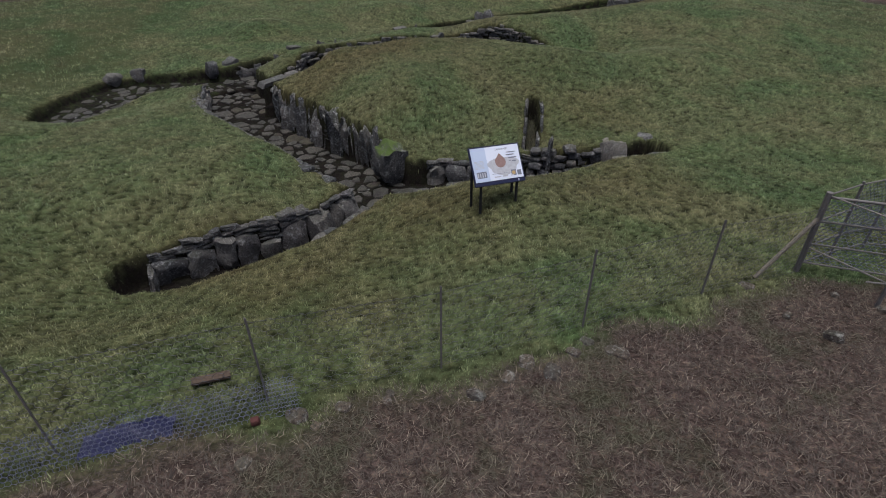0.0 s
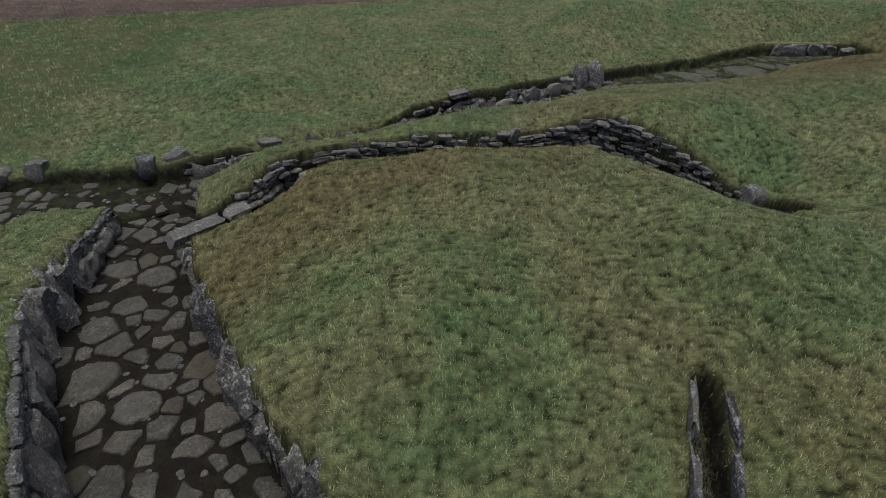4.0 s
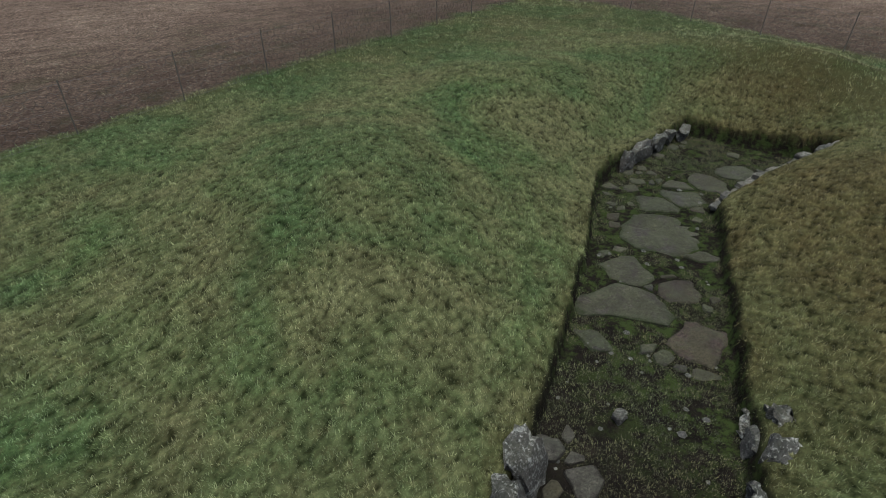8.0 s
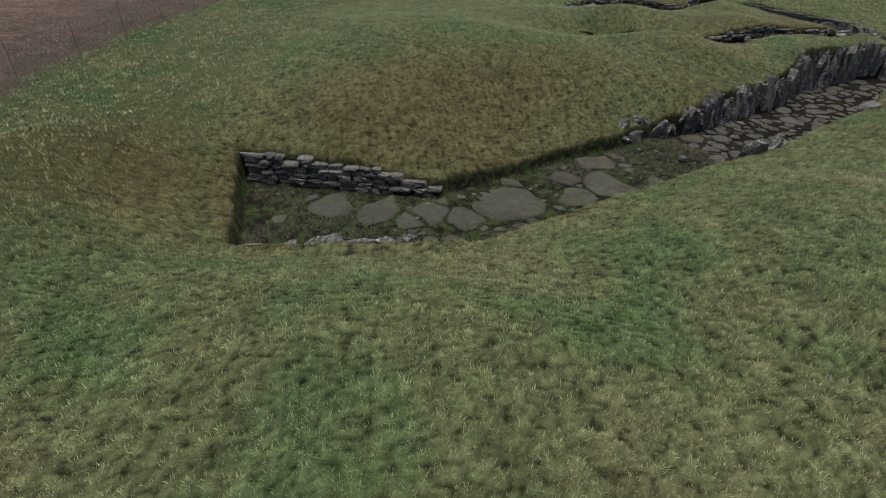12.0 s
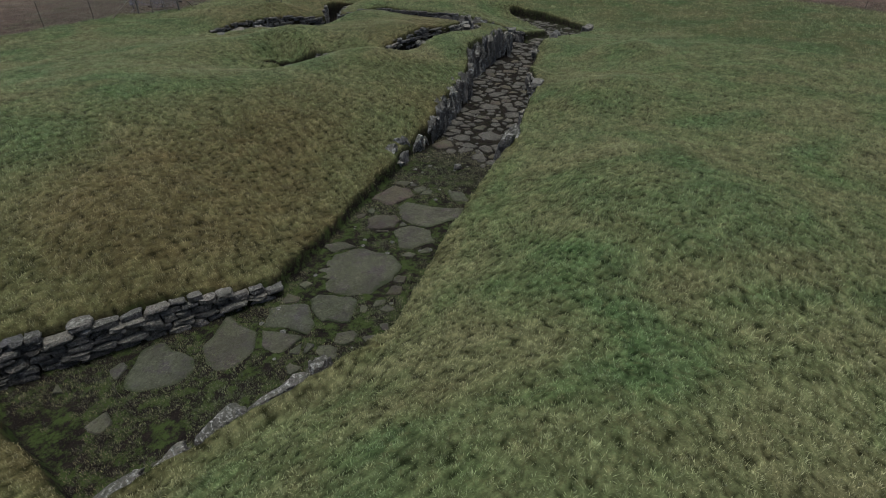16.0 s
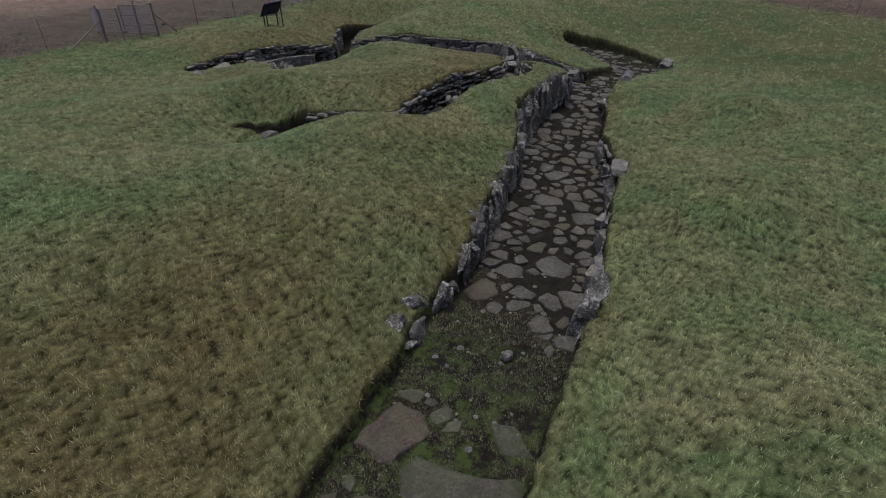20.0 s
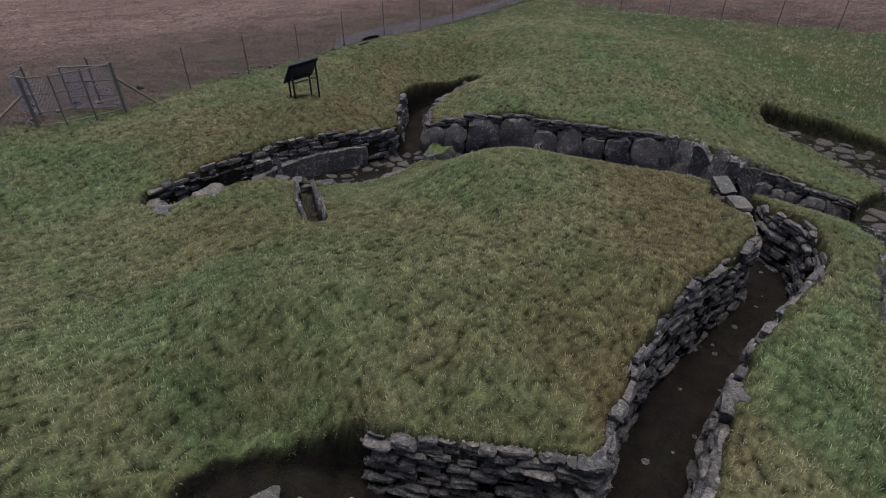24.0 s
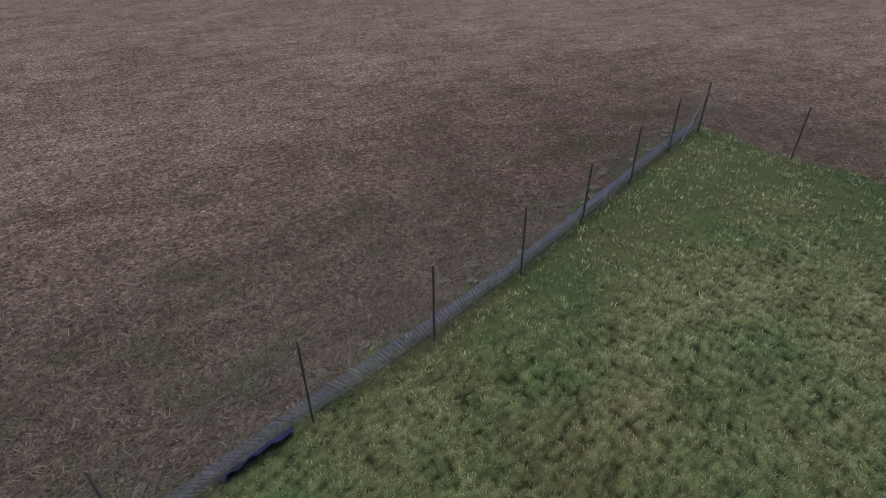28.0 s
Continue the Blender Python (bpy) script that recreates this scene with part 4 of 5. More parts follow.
w = wall("wall_main_west", "wall of large rounded boulders packed with small flat stones")
main_w = Run(side_of(MAIN_PASSAGE, -1, 1))
boulder_wall(w, main_w, rng, -1, s0=2.2, width=(0.4, 0.9), share=(0.72, 1.0))
uprights(w, main_w, rng, -1, SLABS, s0=0.0, s1=2.2, width=(0.3, 0.5), rise=(-0.2, 0.0), thick=0.24)
boulder_wall(w, Run(side_of(MAIN_PASSAGE, -1, 0, 2)), rng, -1, width=(0.3, 0.55), share=(0.6, 0.95))
w = wall("wall_main_east", "row of upright weathered slabs with turf behind")
main_e = Run(side_of(MAIN_PASSAGE, 1, 1, -1))
uprights(w, main_e, rng, 1, JAGGED, s0=0.75, width=(0.24, 0.46), rise=(-0.16, -0.01), thick=0.24)
drystone(w, main_e, rng, 1, DARK_BLOCKS, s0=0.75, inward=-0.03, top=-0.2)

w = wall("wall_branch_north", "low wall of rounded and flat stones below the turf")
br_n = Run(side_of(EAST_BRANCH, 1))
boulder_wall(w, br_n, rng, 1, s0=0.75, s1=2.5, width=(0.36, 0.56), share=(0.75, 1.0))
drystone(w, br_n, rng, 1, BOULDERS[:3] + PALE_BOULDERS[:3] + DARK_BLOCKS[:3], s0=2.2, s1=4.6, course=(0.13, 0.2), length=(0.2, 0.42), jut=0.04)
w = wall("wall_branch_south", "drystone wall with large smooth slabs at its foot")
br_s = Run(side_of(EAST_BRANCH, -1))
uprights(w, br_s, rng, -1, SMOOTH_SLABS, s0=0.9, s1=2.9, width=(0.8, 1.0), low=(0.42, 0.52), thick=0.2, inward=0.12, turn=3)
uprights(w, br_s, rng, -1, SMOOTH_SLABS, s0=2.95, s1=3.3, width=(0.32, 0.36), low=(0.6, 0.7), thick=0.16, inward=0.06, turn=4)
drystone(w, br_s, rng, -1, BLOCKS + DARK_BLOCKS, s0=0.0, inward=0.03, course=(0.06, 0.12), length=(0.16, 0.4), jut=0.04)

w = wall("wall_trench_north", "wall of big square blocks and boulders under turf")
so_n = Run(side_of(SOUTH_TRENCH, 1))
boulder_wall(w, so_n, rng, 1, s0=0.1, s1=so_n.length - 0.1, width=(0.3, 0.58), share=(0.5, 0.98))
w = wall("wall_trench_south", "drystone wall sunk below the turf edge")
so_s = Run(side_of(SOUTH_TRENCH, -1))
drystone(w, so_s, rng, -1, DARK_BLOCKS + BLOCKS, s0=2.5, course=(0.07, 0.14), length=(0.18, 0.4), inward=0.08)

end, start = so_s.at(so_s.length), br_s.at(0.0)
drystone(w, Run([end[:3], start[:3]]), rng, -1, DARK_BLOCKS + BLOCKS, course=(0.07, 0.14), length=(0.18, 0.36), inward=0.08)

w = wall("wall_long_south", "row of upright lichened slabs along the paved passage")
lp_s = Run(side_of(LONG_PASSAGE, -1))
stop = 0.0
while lp_s.at(stop)[0] < 4.5:
    stop += 0.05
uprights(w, lp_s, rng, -1, JAGGED + ANGULAR[:3], s0=0.9, s1=stop, width=(0.2, 0.42), rise=(-0.28, 0.03), thick=0.22, gap=0.08)
drystone(w, lp_s, rng, -1, DARK_BLOCKS + BLOCKS, s0=0.6, s1=stop - 2.0, inward=0.0, top=-0.1, length=(0.18, 0.4), course=(0.08, 0.16), jut=0.05)
w = wall("wall_long_north", "broken row of low upright stones against a turf bank")
lp_n = Run(side_of(LONG_PASSAGE, 1))
marks = []
for east in (-5.5, -3.2, 2.2):
    stop = 0.0
    while lp_n.at(stop)[0] < east:
        stop += 0.05
    marks.append(stop)
for s0, s1 in ((0.2, marks[0]), (marks[1], marks[2])):
    uprights(w, lp_n, rng, 1, BOULDERS + PALE_BOULDERS[:2] + ANGULAR[:4] + JAGGED[:3], s0=s0, s1=s1, width=(0.26, 0.56), low=(0.22, 0.46), thick=0.32, gap=0.06, inward=0.08)
    drystone(w, lp_n, rng, 1, DARK_BLOCKS + BLOCKS[:4], s0=s0, s1=s1, inward=0.0, top=-0.12, length=(0.2, 0.42), course=(0.1, 0.18), jut=0.05)
w = wall("wall_east_end", "low drystone wall of pale rounded flat stones")
drystone(w, Run([(8.7, 28.84, -0.66), (12.55, 28.6, -0.66)]), rng, -1, BLOCKS + ANGULAR[:4] + PALE_BOULDERS[:2], course=(0.08, 0.15), length=(0.18, 0.36), inward=0.1, top=0.0, jut=0.05)

# ------------------------------------------------------------------ single stones
def single(name, mesh, at, size, yaw=0.0, tilt=(0.0, 0.0), label="", group=""):
    ob = lay(mesh, None, at, size, radians(yaw), tilt, name)
    return tagged(ob, label, "stone", group)


single("boulder", BOULDERS[3], (4.27, 18.36, -0.14), (0.46, 0.42, 0.44), 20, (5, 4), "large round grey boulder at the passage mouth")
single("boulder", stone_mesh("mossy_boulder", 153, 6, 0.55, 0.2, MOSSY), (-1.19, 11.22, -0.6), (0.62, 0.6, 0.84), 30, (6, -5), "big block with bright green moss on top")
single("standing_slab", stone_mesh("thin_pillar", 151, 4, 0.06, 0.05, LICHENED), (2.30, 10.86, -0.43), (0.06, 0.13, 1.12), 10, (3, 0), "thin upright pillar slab beside the wall")
single("boulder", PALE_BOULDERS[1], (3.72, 11.20, -0.42), (0.68, 0.5, 0.72), 10, (-8, 3), "smooth round grey boulder set in the bank")
single("boulder", PALE_BOULDERS[2], (4.22, 11.44, -0.38), (0.3, 0.4, 0.55), 30, (-15, 8), "leaning grey stone beside the round boulder")
single("boulder", PALE_BOULDERS[3], (4.62, 11.59, -0.3), (0.5, 0.45, 0.5), 60, (10, 14), "leaning grey stone at the turf edge")
single("flat_stone", BLOCKS[2], (4.78, 10.85, -0.33), (0.5, 0.4, 0.16), 15, (0, 5), "flat pinkish stone on bare soil")
single("lintel", stone_mesh("long_lintel", 152, 3, 0.12, 0.08, STONE), (-4.91, 15.70, -0.04), (0.8, 0.28, 0.12), 48, (6, -4), "long flat grey lintel slab over the passage entrance")
single("jamb_slab", stone_mesh("jamb", 153, 3, 0.15, 0.1, STONE), (-4.54, 15.22, -0.16), (0.5, 0.36, 0.13), 28, (4, 6), "tilted flat slab beside the entrance")
single("flat_stone", BLOCKS[5], (-4.50, 16.34, -0.02), (0.45, 0.3, 0.12), 60, (3, 4), "flat grey stone on the wall head")
single("capstone", BLOCKS[6], (-0.07, 19.47, 0.36), (0.22, 0.12, 0.3), 40, (10, 20), "small upright pale stone on the wall head")
single("flat_stone", BLOCKS[7], (-4.97, 18.75, 0.2), (0.42, 0.26, 0.1), 40, (4, 3), "white lichened stone on the turf ridge")
single("boulder", PALE_BOULDERS[4], (-10.75, 17.75, -0.58), (0.5, 0.4, 0.42), 30, (5, 9), "rounded grey stone at the pit side")
single("boulder", BOULDERS[1], (-10.1, 18.15, -0.56), (0.45, 0.4, 0.46), 10, (-6, 4), "dark rounded stone at the pit side")
single("boulder", BOULDERS[2], (-7.76, 18.53, -0.48), (0.4, 0.36, 0.5), 40, (4, 6), "dark upright stone in the turf bank")
single("boulder", PALE_BOULDERS[5], (-7.27, 18.87, -0.44), (0.5, 0.36, 0.5), 42, (4, -6), "grey lichened stone in the turf bank")
single("standing_slab", SLABS[1], (1.69, 26.46, -0.45), (0.42, 0.26, 0.72), 36, (-8, 5), "lichened upright stone at the passage side")
single("standing_slab", SLABS[3], (2.15, 26.73, -0.42), (0.46, 0.28, 0.74), 30, (-10, -7), "lichened upright stone at the passage side")
single("flat_stone", BLOCKS[8], (-1.75, 23.70, -0.22), (0.62, 0.36, 0.15), 38, (3, -3), "flat slab lying on the low wall")
for i, (px, py, sw, sh) in enumerate([(8.89, 31.10, 0.3, 0.5), (9.55, 31.27, 0.85, 0.66), (10.27, 31.35, 0.55, 0.5), (10.83, 31.47, 0.4, 0.34), (11.39, 31.46, 0.5, 0.26)]):
    single("standing_slab", SLABS[(i * 3) % 10], (px, py - 0.08, min(-0.62 + sh / 2, hz(px, py + 0.12) - 0.02 - sh / 2)), (sw, 0.2, sh), 6 + 4 * i, (8, 4 - 2 * i), "upright grey slab lining the end bay", "slabs lining the end bay")
for px, py, mesh, yaw in ((4.62, 25.52, 2, 50), (4.22, 25.3, 5, 30)):
    single("standing_slab", JAGGED[mesh], (px, py, topz(px, py) - 0.24), (0.42, 0.26, 0.72), yaw, (6, 8), "white lichened stone at the end of the row", "stones ending the row")
single("end_slab", SLABS[7], (-4.52, 6.74, -0.66), (0.42, 0.1, 0.6), 116, (4, 3), "thin slab closing the trench end")
# cist of thin slabs on edge
for i, (px, py, ln, yaw) in enumerate([(1.84, 11.60, 0.5, 80), (1.99, 12.43, 0.8, 80), (2.09, 13.16, 0.7, 80), (2.17, 11.65, 0.5, 82), (2.37, 12.38, 0.85, 82), (2.47, 13.16, 0.75, 84)]):
    single("cist_slab", SLABS[i], (px, py, topz(px, py) - 0.12), (ln, 0.07, 0.42), yaw, (2 - i, 3), "thin slab on edge lining a small cist", "cist slabs")
for i, (px, py, q) in enumerate([(4.21, 17.93, 0.3), (3.95, 18.12, 0.32), (3.50, 18.22, 0.22)]):
    single("flat_stone", BLOCKS[(3 * i + 1) % 14], (px, py, hz(px, py) + 0.02), (q, q * 0.7, 0.1), 40 * i, (4, -5), "pale flat stone at the passage end")

# ------------------------------------------------------------------ paving
rng = random.Random(5)
in_main, in_long, in_pit, in_branch = depth_in([MAIN_PASSAGE]), depth_in([LONG_PASSAGE]), depth_in([WEST_PIT]), depth_in([EAST_BRANCH])
BIG = [(5.45, 26.86, 0.55, 0.4, 40), (5.24, 27.93, 0.75, 0.42, 20), (6.00, 28.54, 0.5, 0.36, 30), (6.16, 27.73, 0.36, 0.28, 50), (6.51, 28.39, 0.32, 0.26, 0),
       (7.37, 28.95, 0.8, 0.62, 30), (8.80, 29.56, 0.42, 0.34, 20), (9.10, 29.87, 0.34, 0.24, 60), (8.13, 29.67, 0.4, 0.32, 80), (10.68, 29.50, 0.45, 0.35, 10),
       (9.76, 29.61, 0.45, 0.36, 60), (11.08, 30.57, 0.5, 0.36, 30), (9.66, 30.53, 0.45, 0.3, 0), (10.37, 30.32, 0.36, 0.26, 120), (7.32, 28.09, 0.25, 0.16, 30), (4.32, 27.77, 0.2, 0.16, 0)]
MARKED = [(-4.48, 13.06, 0.3, 0.29, 0), (-5.40, 13.40, 0.36, 0.32, 30), (-5.93, 14.29, 0.33, 0.25, 20), (-5.84, 15.66, 0.34, 0.26, 40), (-0.32, 23.07, 0.33, 0.24, 50), (1.30, 25.18, 0.36, 0.25, 30)]
paving_east = empty("paving_east_bay", "large flat paving slabs with moss in the joints", "paving", "structure")
paving_main = empty("paving_main_passage", "closely fitted crazy paving of grey-brown slabs on dark soil", "paving", "structure")
paving_long = empty("paving_long_passage", "small uneven paving stones set in dark soil", "paving", "structure")
paving_pit = empty("paving_west_pit", "worn flat paving slabs at the pit floor", "paving", "structure")
# a round slab in the main passage
poly = [(0.3 * math.cos(t) * rng.uniform(0.95, 1.05), 0.29 * math.sin(t) * rng.uniform(0.95, 1.05)) for t in (2 * math.pi * j / 14 for j in range(14))]
ob = new("paving_stone", flag_mesh(poly, rng, name="paving_stone", mat=FLAG, soft=0.18))
ob.matrix_basis = Matrix.Translation((-4.48, 13.06, floor_z(-4.48, 13.06) + 0.03))
ob.parent = paving_main
ROUND = [(-4.48, 13.06, 0.3)]


def large(table):
    return [(px, py, (ra + rb) / 2) for px, py, ra, rb, _ in table]


seeds = scatter(rng, [MAIN_PASSAGE], lambda x, y: rng.choice([0.24, 0.36, 0.5]), lambda x, y: in_main(x, y) < -0.12, 6000, ROUND + large(MARKED[1:4]))
pave(paving_main, rng, seeds, lambda x, y: in_main(x, y) < -0.1 and math.hypot(x + 4.48, y - 13.06) > 0.2, share=0.95, gap=(0.012, 0.07), mats=[FLAG] * 7 + [FLAG_PINK])
seeds = scatter(rng, [EAST_BRANCH], lambda x, y: rng.choice([0.25, 0.35, 0.5]), lambda x, y: in_branch(x, y) < -0.14 and in_main(x, y) > 0.1 and x < 3.0)
pave(paving_main, rng, seeds, lambda x, y: True, share=0.5, gap=(0.04, 0.16))
seeds = scatter(rng, [LONG_PASSAGE], lambda x, y: rng.choice([0.18, 0.26, 0.36, 0.5]), lambda x, y: in_long(x, y) < -0.12 and x < 3.0 and in_main(x, y) > 0.1, 9000, large(MARKED[4:]))
pave(paving_long, rng, seeds, lambda x, y: True, share=0.95, gap=(0.015, 0.08), rise=(0.008, 0.034), mats=[FLAG] * 7 + [FLAG_PINK])
seeds = scatter(rng, [LONG_PASSAGE, [(12, 31, 0, 0)]], lambda x, y: rng.choice([0.16, 0.24, 0.32]), lambda x, y: (in_long(x, y) < -0.2 or (8.6 < x < 11.9 and 29.2 < y < 31.2)) and x > 4.75, 7000, large(BIG))
pave(paving_east, rng, seeds, lambda x, y: x < 9.3 or rng.random() < 0.6, share=0.7, gap=(0.02, 0.09), rise=(0.006, 0.022), mats=[FLAG_MOSSY] * 5 + [FLAG_PINK])
seeds = scatter(rng, [WEST_PIT], lambda x, y: rng.choice([0.26, 0.36, 0.5]), lambda x, y: in_pit(x, y) < -0.15 and in_main(x, y) > 0.1 and in_long(x, y) > 0.1)
pave(paving_pit, rng, seeds, lambda x, y: True, share=0.8, gap=(0.03, 0.1), rise=(0.0, 0.02))

# loose pebbles on the floors
co, fc = [], []
for i in range(700):
    line = rng.choice([LONG_PASSAGE, LONG_PASSAGE, MAIN_PASSAGE, EAST_BRANCH, NARROW_PASSAGE, WEST_PIT])
    a = rng.choice(line)
    px, py = a[0] + rng.uniform(-1.2, 1.2), a[1] + rng.uniform(-1.2, 1.2)
    if trench(np.array([px]), np.array([py]))[0][0] > -0.08:
        continue
    r, pz, base = rng.uniform(0.015, 0.05), hz(px, py), len(co)
    ring = [(px + r * math.cos(t) * rng.uniform(0.8, 1.3), py + r * math.sin(t) * rng.uniform(0.8, 1.3), pz + 0.1 * r) for t in (0, 1.05, 2.1, 3.14, 4.2, 5.2)]
    co += ring + [(px + rng.uniform(-0.2, 0.2) * r, py, pz + r * 0.8)]
    fc += [(base + j, base + (j + 1) % 6, base + 6) for j in range(6)]
tagged(link_mesh("pebbles", co, fc, STONE), "small loose pebbles on dark soil", "pebbles", kind="stuff")
single("stone", PALE_BOULDERS[0], (3.53, 26.66, -0.58), (0.16, 0.14, 0.12), 0, (0, 0), "small pale cobble on the passage floor")

SUNK = [stone_mesh("sunken_stone", 170 + i, 4, 0.7, 0.14, SUNKEN) for i in range(6)]
# ------------------------------------------------------------------ stones along the fence and in the field
for i in range(38):
    u = rng.random()
    px, py = -13 + 17.5 * u, -1.0 + 6.9 * u - 0.15 + rng.uniform(-0.4, 0.12)
    q = rng.uniform(0.07, 0.2)
    single("field_stone", rng.choice(SUNK), (px, py, topz(px, py) - 0.12 * q), (q * 1.3, q, q * 0.75), rng.uniform(0, 180), (rng.uniform(-12, 12), rng.uniform(-12, 12)),
           "field stone half sunk along the fence line", "stones along the fence")
for i, (px, py) in enumerate([(5.47, 5.17), (5.98, 4.97), (5.07, 5.48), (6.38, 5.46), (4.47, 4.59), (6.90, 4.85), (4.16, 4.99), (5.28, 4.28)]):
    q = rng.uniform(0.08, 0.17)
    single("field_stone", SUNK[i % 6], (px, py, topz(px, py) + 0.25 * q), (q * 1.3, q, q * 0.8), 37 * i, (5, 8), "rounded stone on reddish bare soil by the gate", "stones by the gate")

# ------------------------------------------------------------------ fence
def tube(co, fc, a, b, r):
    """A thin three-sided wire between two points, added to lists."""
    a, b = Vector(a), Vector(b)
    q = (b - a).to_track_quat("Z", "Y")
    base = len(co)
    for p in (a, b):
        for k in range(3):
            co.append(tuple(p + q @ Vector((r * math.cos(2.09 * k), r * math.sin(2.09 * k), 0))))
    fc.extend([(base + k, base + (k + 1) % 3, base + 3 + (k + 1) % 3, base + 3 + k) for k in range(3)])


def netting(name, corner, along, up, width, tall, cell, r, mat, parent, label=""):
    """Hexagonal wire netting on a flat frame."""
    co, fc = [], []
    cols, rows = max(2, int(width / cell)), max(2, int(tall / (cell * 0.75)))
    cw, ch = width / cols, tall / rows

    def at(u, v):
        return Vector(corner) + Vector(along) * (u * cw) + Vector(up) * (v * ch)

    for j in range(rows):
        for i in range(cols):
            o = 0.5 * (j % 2)
            tube(co, fc, at(i + o, j + 0.66), at(i + o, j), r)
            if i + o + 0.5 <= cols:
                tube(co, fc, at(i + o, j + 0.66), at(i + o + 0.5, j + 1), r)
            tube(co, fc, at(i + o, j + 0.66), at(max(0, i + o - 0.5), j + 1), r)
    ob = link_mesh(name, co, fc, mat, parent)
    return tagged(ob, label)


def angle_post(name, x, y, tall, parent, lean=0.0, mat=None):
    """An L-section steel post with a sloping top, sunk in the ground."""
    z = topz(x, y)
    bm = bmesh.new()
    for sx, sy, ox, oy in ((0.02, 0.005, 0, -0.008), (0.005, 0.02, -0.008, 0)):
        bmesh.ops.create_cube(bm, size=1, matrix=Matrix.Translation((x + ox, y + oy, z + tall / 2 - 0.15)) @ Matrix.Rotation(lean, 4, "X") @ Matrix.Diagonal((sx, sy, tall + 0.3, 1)))
    return part(name, bm, mat or STEEL, parent)


def fence_line(pts, gap, tall, cell, fine, bays_near):
    """Posts and netting along a line; the netting of near bays is fine."""
    run = Run([(px, py, 0) for px, py in pts])
    k = max(1, round(run.length / gap))
    for i in range(k):
        (ax, ay, _, _), (bx, by, _, yaw) = run.at(run.length * i / k), run.at(run.length * (i + 1) / k)
        bay = empty("fence_bay", "wire netting fence bay on a slim grey steel post", "fence", "", "fence bays", (ax, ay, topz(ax, ay)))
        inv = Matrix.Translation((-ax, -ay, -topz(ax, ay)))
        za, zb = topz(ax, ay), topz(bx, by)
        ln = math.hypot(bx - ax, by - ay)
        along = ((bx - ax) / ln, (by - ay) / ln, (zb - za) / ln)
        c = cell if bays_near else cell * 1.7
        made = [angle_post("post", ax, ay, tall + 0.08, bay, rng.uniform(-0.03, 0.03))]
        made.append(netting("netting", (ax, ay, za + 0.02), along, (0, 0, 1), ln, tall, c, 0.0022 if bays_near else 0.003, OLD_WIRE, bay))
        co, fc = [], []
        for h in (0.04, 0.55, 1.0):
            tube(co, fc, (ax, ay, za + tall * h), (bx, by, zb + tall * h), 0.0022)
        made.append(link_mesh("line_wire", co, fc, OLD_WIRE, bay))
        if fine and i in fine:
            dx, dy = along[1], -along[0]
            reach = min(ln, max(0.3, (-1.55 - ax) / along[0]))
            for off, hi, slope, c2, w2 in ((0.02, 0.36, 0.22, 0.058, 0.0028), (0.05, 0.33, 0.36, 0.05, 0.0022)):
                made.append(netting("ground_netting", (ax + dx * off, ay + dy * off, za + hi), along, tuple(Vector((dx * slope, dy * slope, -0.9)).normalized()), reach, hi + 0.04, c2, w2, WIRE, bay, "bright netting apron at the fence foot"))
        for ob in made:
            ob.matrix_parent_inverse = inv
    return run


fence_line(FENCE_S, 1.78, 1.02, 0.085, range(0, 8), True)
fence_line(FENCE_SE, 1.9, 1.02, 0.11, (), True)
fence_line(FENCE_E, 2.4, 1.02, 0.11, (), False)
fence_line(FENCE_N, 2.4, 1.02, 0.11, (), False)
fence_line(FENCE_W, 2.0, 1.02, 0.11, (), False)


def strut(name, a, b, r, mat, label, category):
    ob = part(name, rod_bm(a, b, r), mat)
    return tagged(ob, label, category)


# corner post with two braces
cx, cy = FENCE_S[0]
cz = topz(cx, cy)
post = empty("corner_post", "braced steel corner post of the netting fence", "fence post", at=(cx, cy, cz))
for name, a, b, r in (("post", (0, 0, -0.2), (0, 0, 1.14), 0.024), ("brace", (0, 0, 0.95), (1.05, 0.42, 0), 0.013), ("brace", (0, 0, 0.95), (-0.15, 1.1, 0), 0.013)):
    part(name, rod_bm(a, b, r), STEEL, post)

# kissing gate
gz = topz(5.8, 6.3)
gate = empty("kissing_gate", "rounded kissing gate of galvanised tube and netting", "gate", at=(5.8, 6.3, gz))


def gp(x, y, z):
    return (x - 5.8, y - 6.3, z)


RIGHT, LEFT, BACK_R, BACK_L = (4.92, 6.1), (6.72, 6.5), (5.45, 5.25), (6.75, 5.5)
for p, r in ((RIGHT, 0.038), (LEFT, 0.038), (BACK_R, 0.025), (BACK_L, 0.025), ((5.55, 6.4), 0.018), ((6.15, 6.6), 0.018)):
    part("post", rod_bm(gp(*p, -0.2), gp(*p, 1.22), r), STEEL, gate)
loop = [(4.92, 6.1), (5.55, 6.4), (6.15, 6.6), (6.72, 6.5), (6.95, 6.05), (6.75, 5.5)]
for h in (0.12, 0.4, 0.8, 1.18):
    for p, q in zip(loop, loop[1:]):
        part("rail", rod_bm(gp(*p, h), gp(*q, h), 0.011), STEEL, gate)
for p, q in (((5.2, 5.3), (5.45, 5.25)), ((4.92, 6.1), (5.45, 5.25))):
    for h in (0.4, 1.18):
        part("rail", rod_bm(gp(*p, h), gp(*q, h), 0.011), STEEL, gate)
for p, q in zip(loop[1:], loop[2:]):
    ln = math.hypot(q[0] - p[0], q[1] - p[1])
    netting("netting", gp(*p, 0.38), ((q[0] - p[0]) / ln, (q[1] - p[1]) / ln, 0), (0, 0, 1), ln, 0.8, 0.07, 0.004, WIRE, gate)
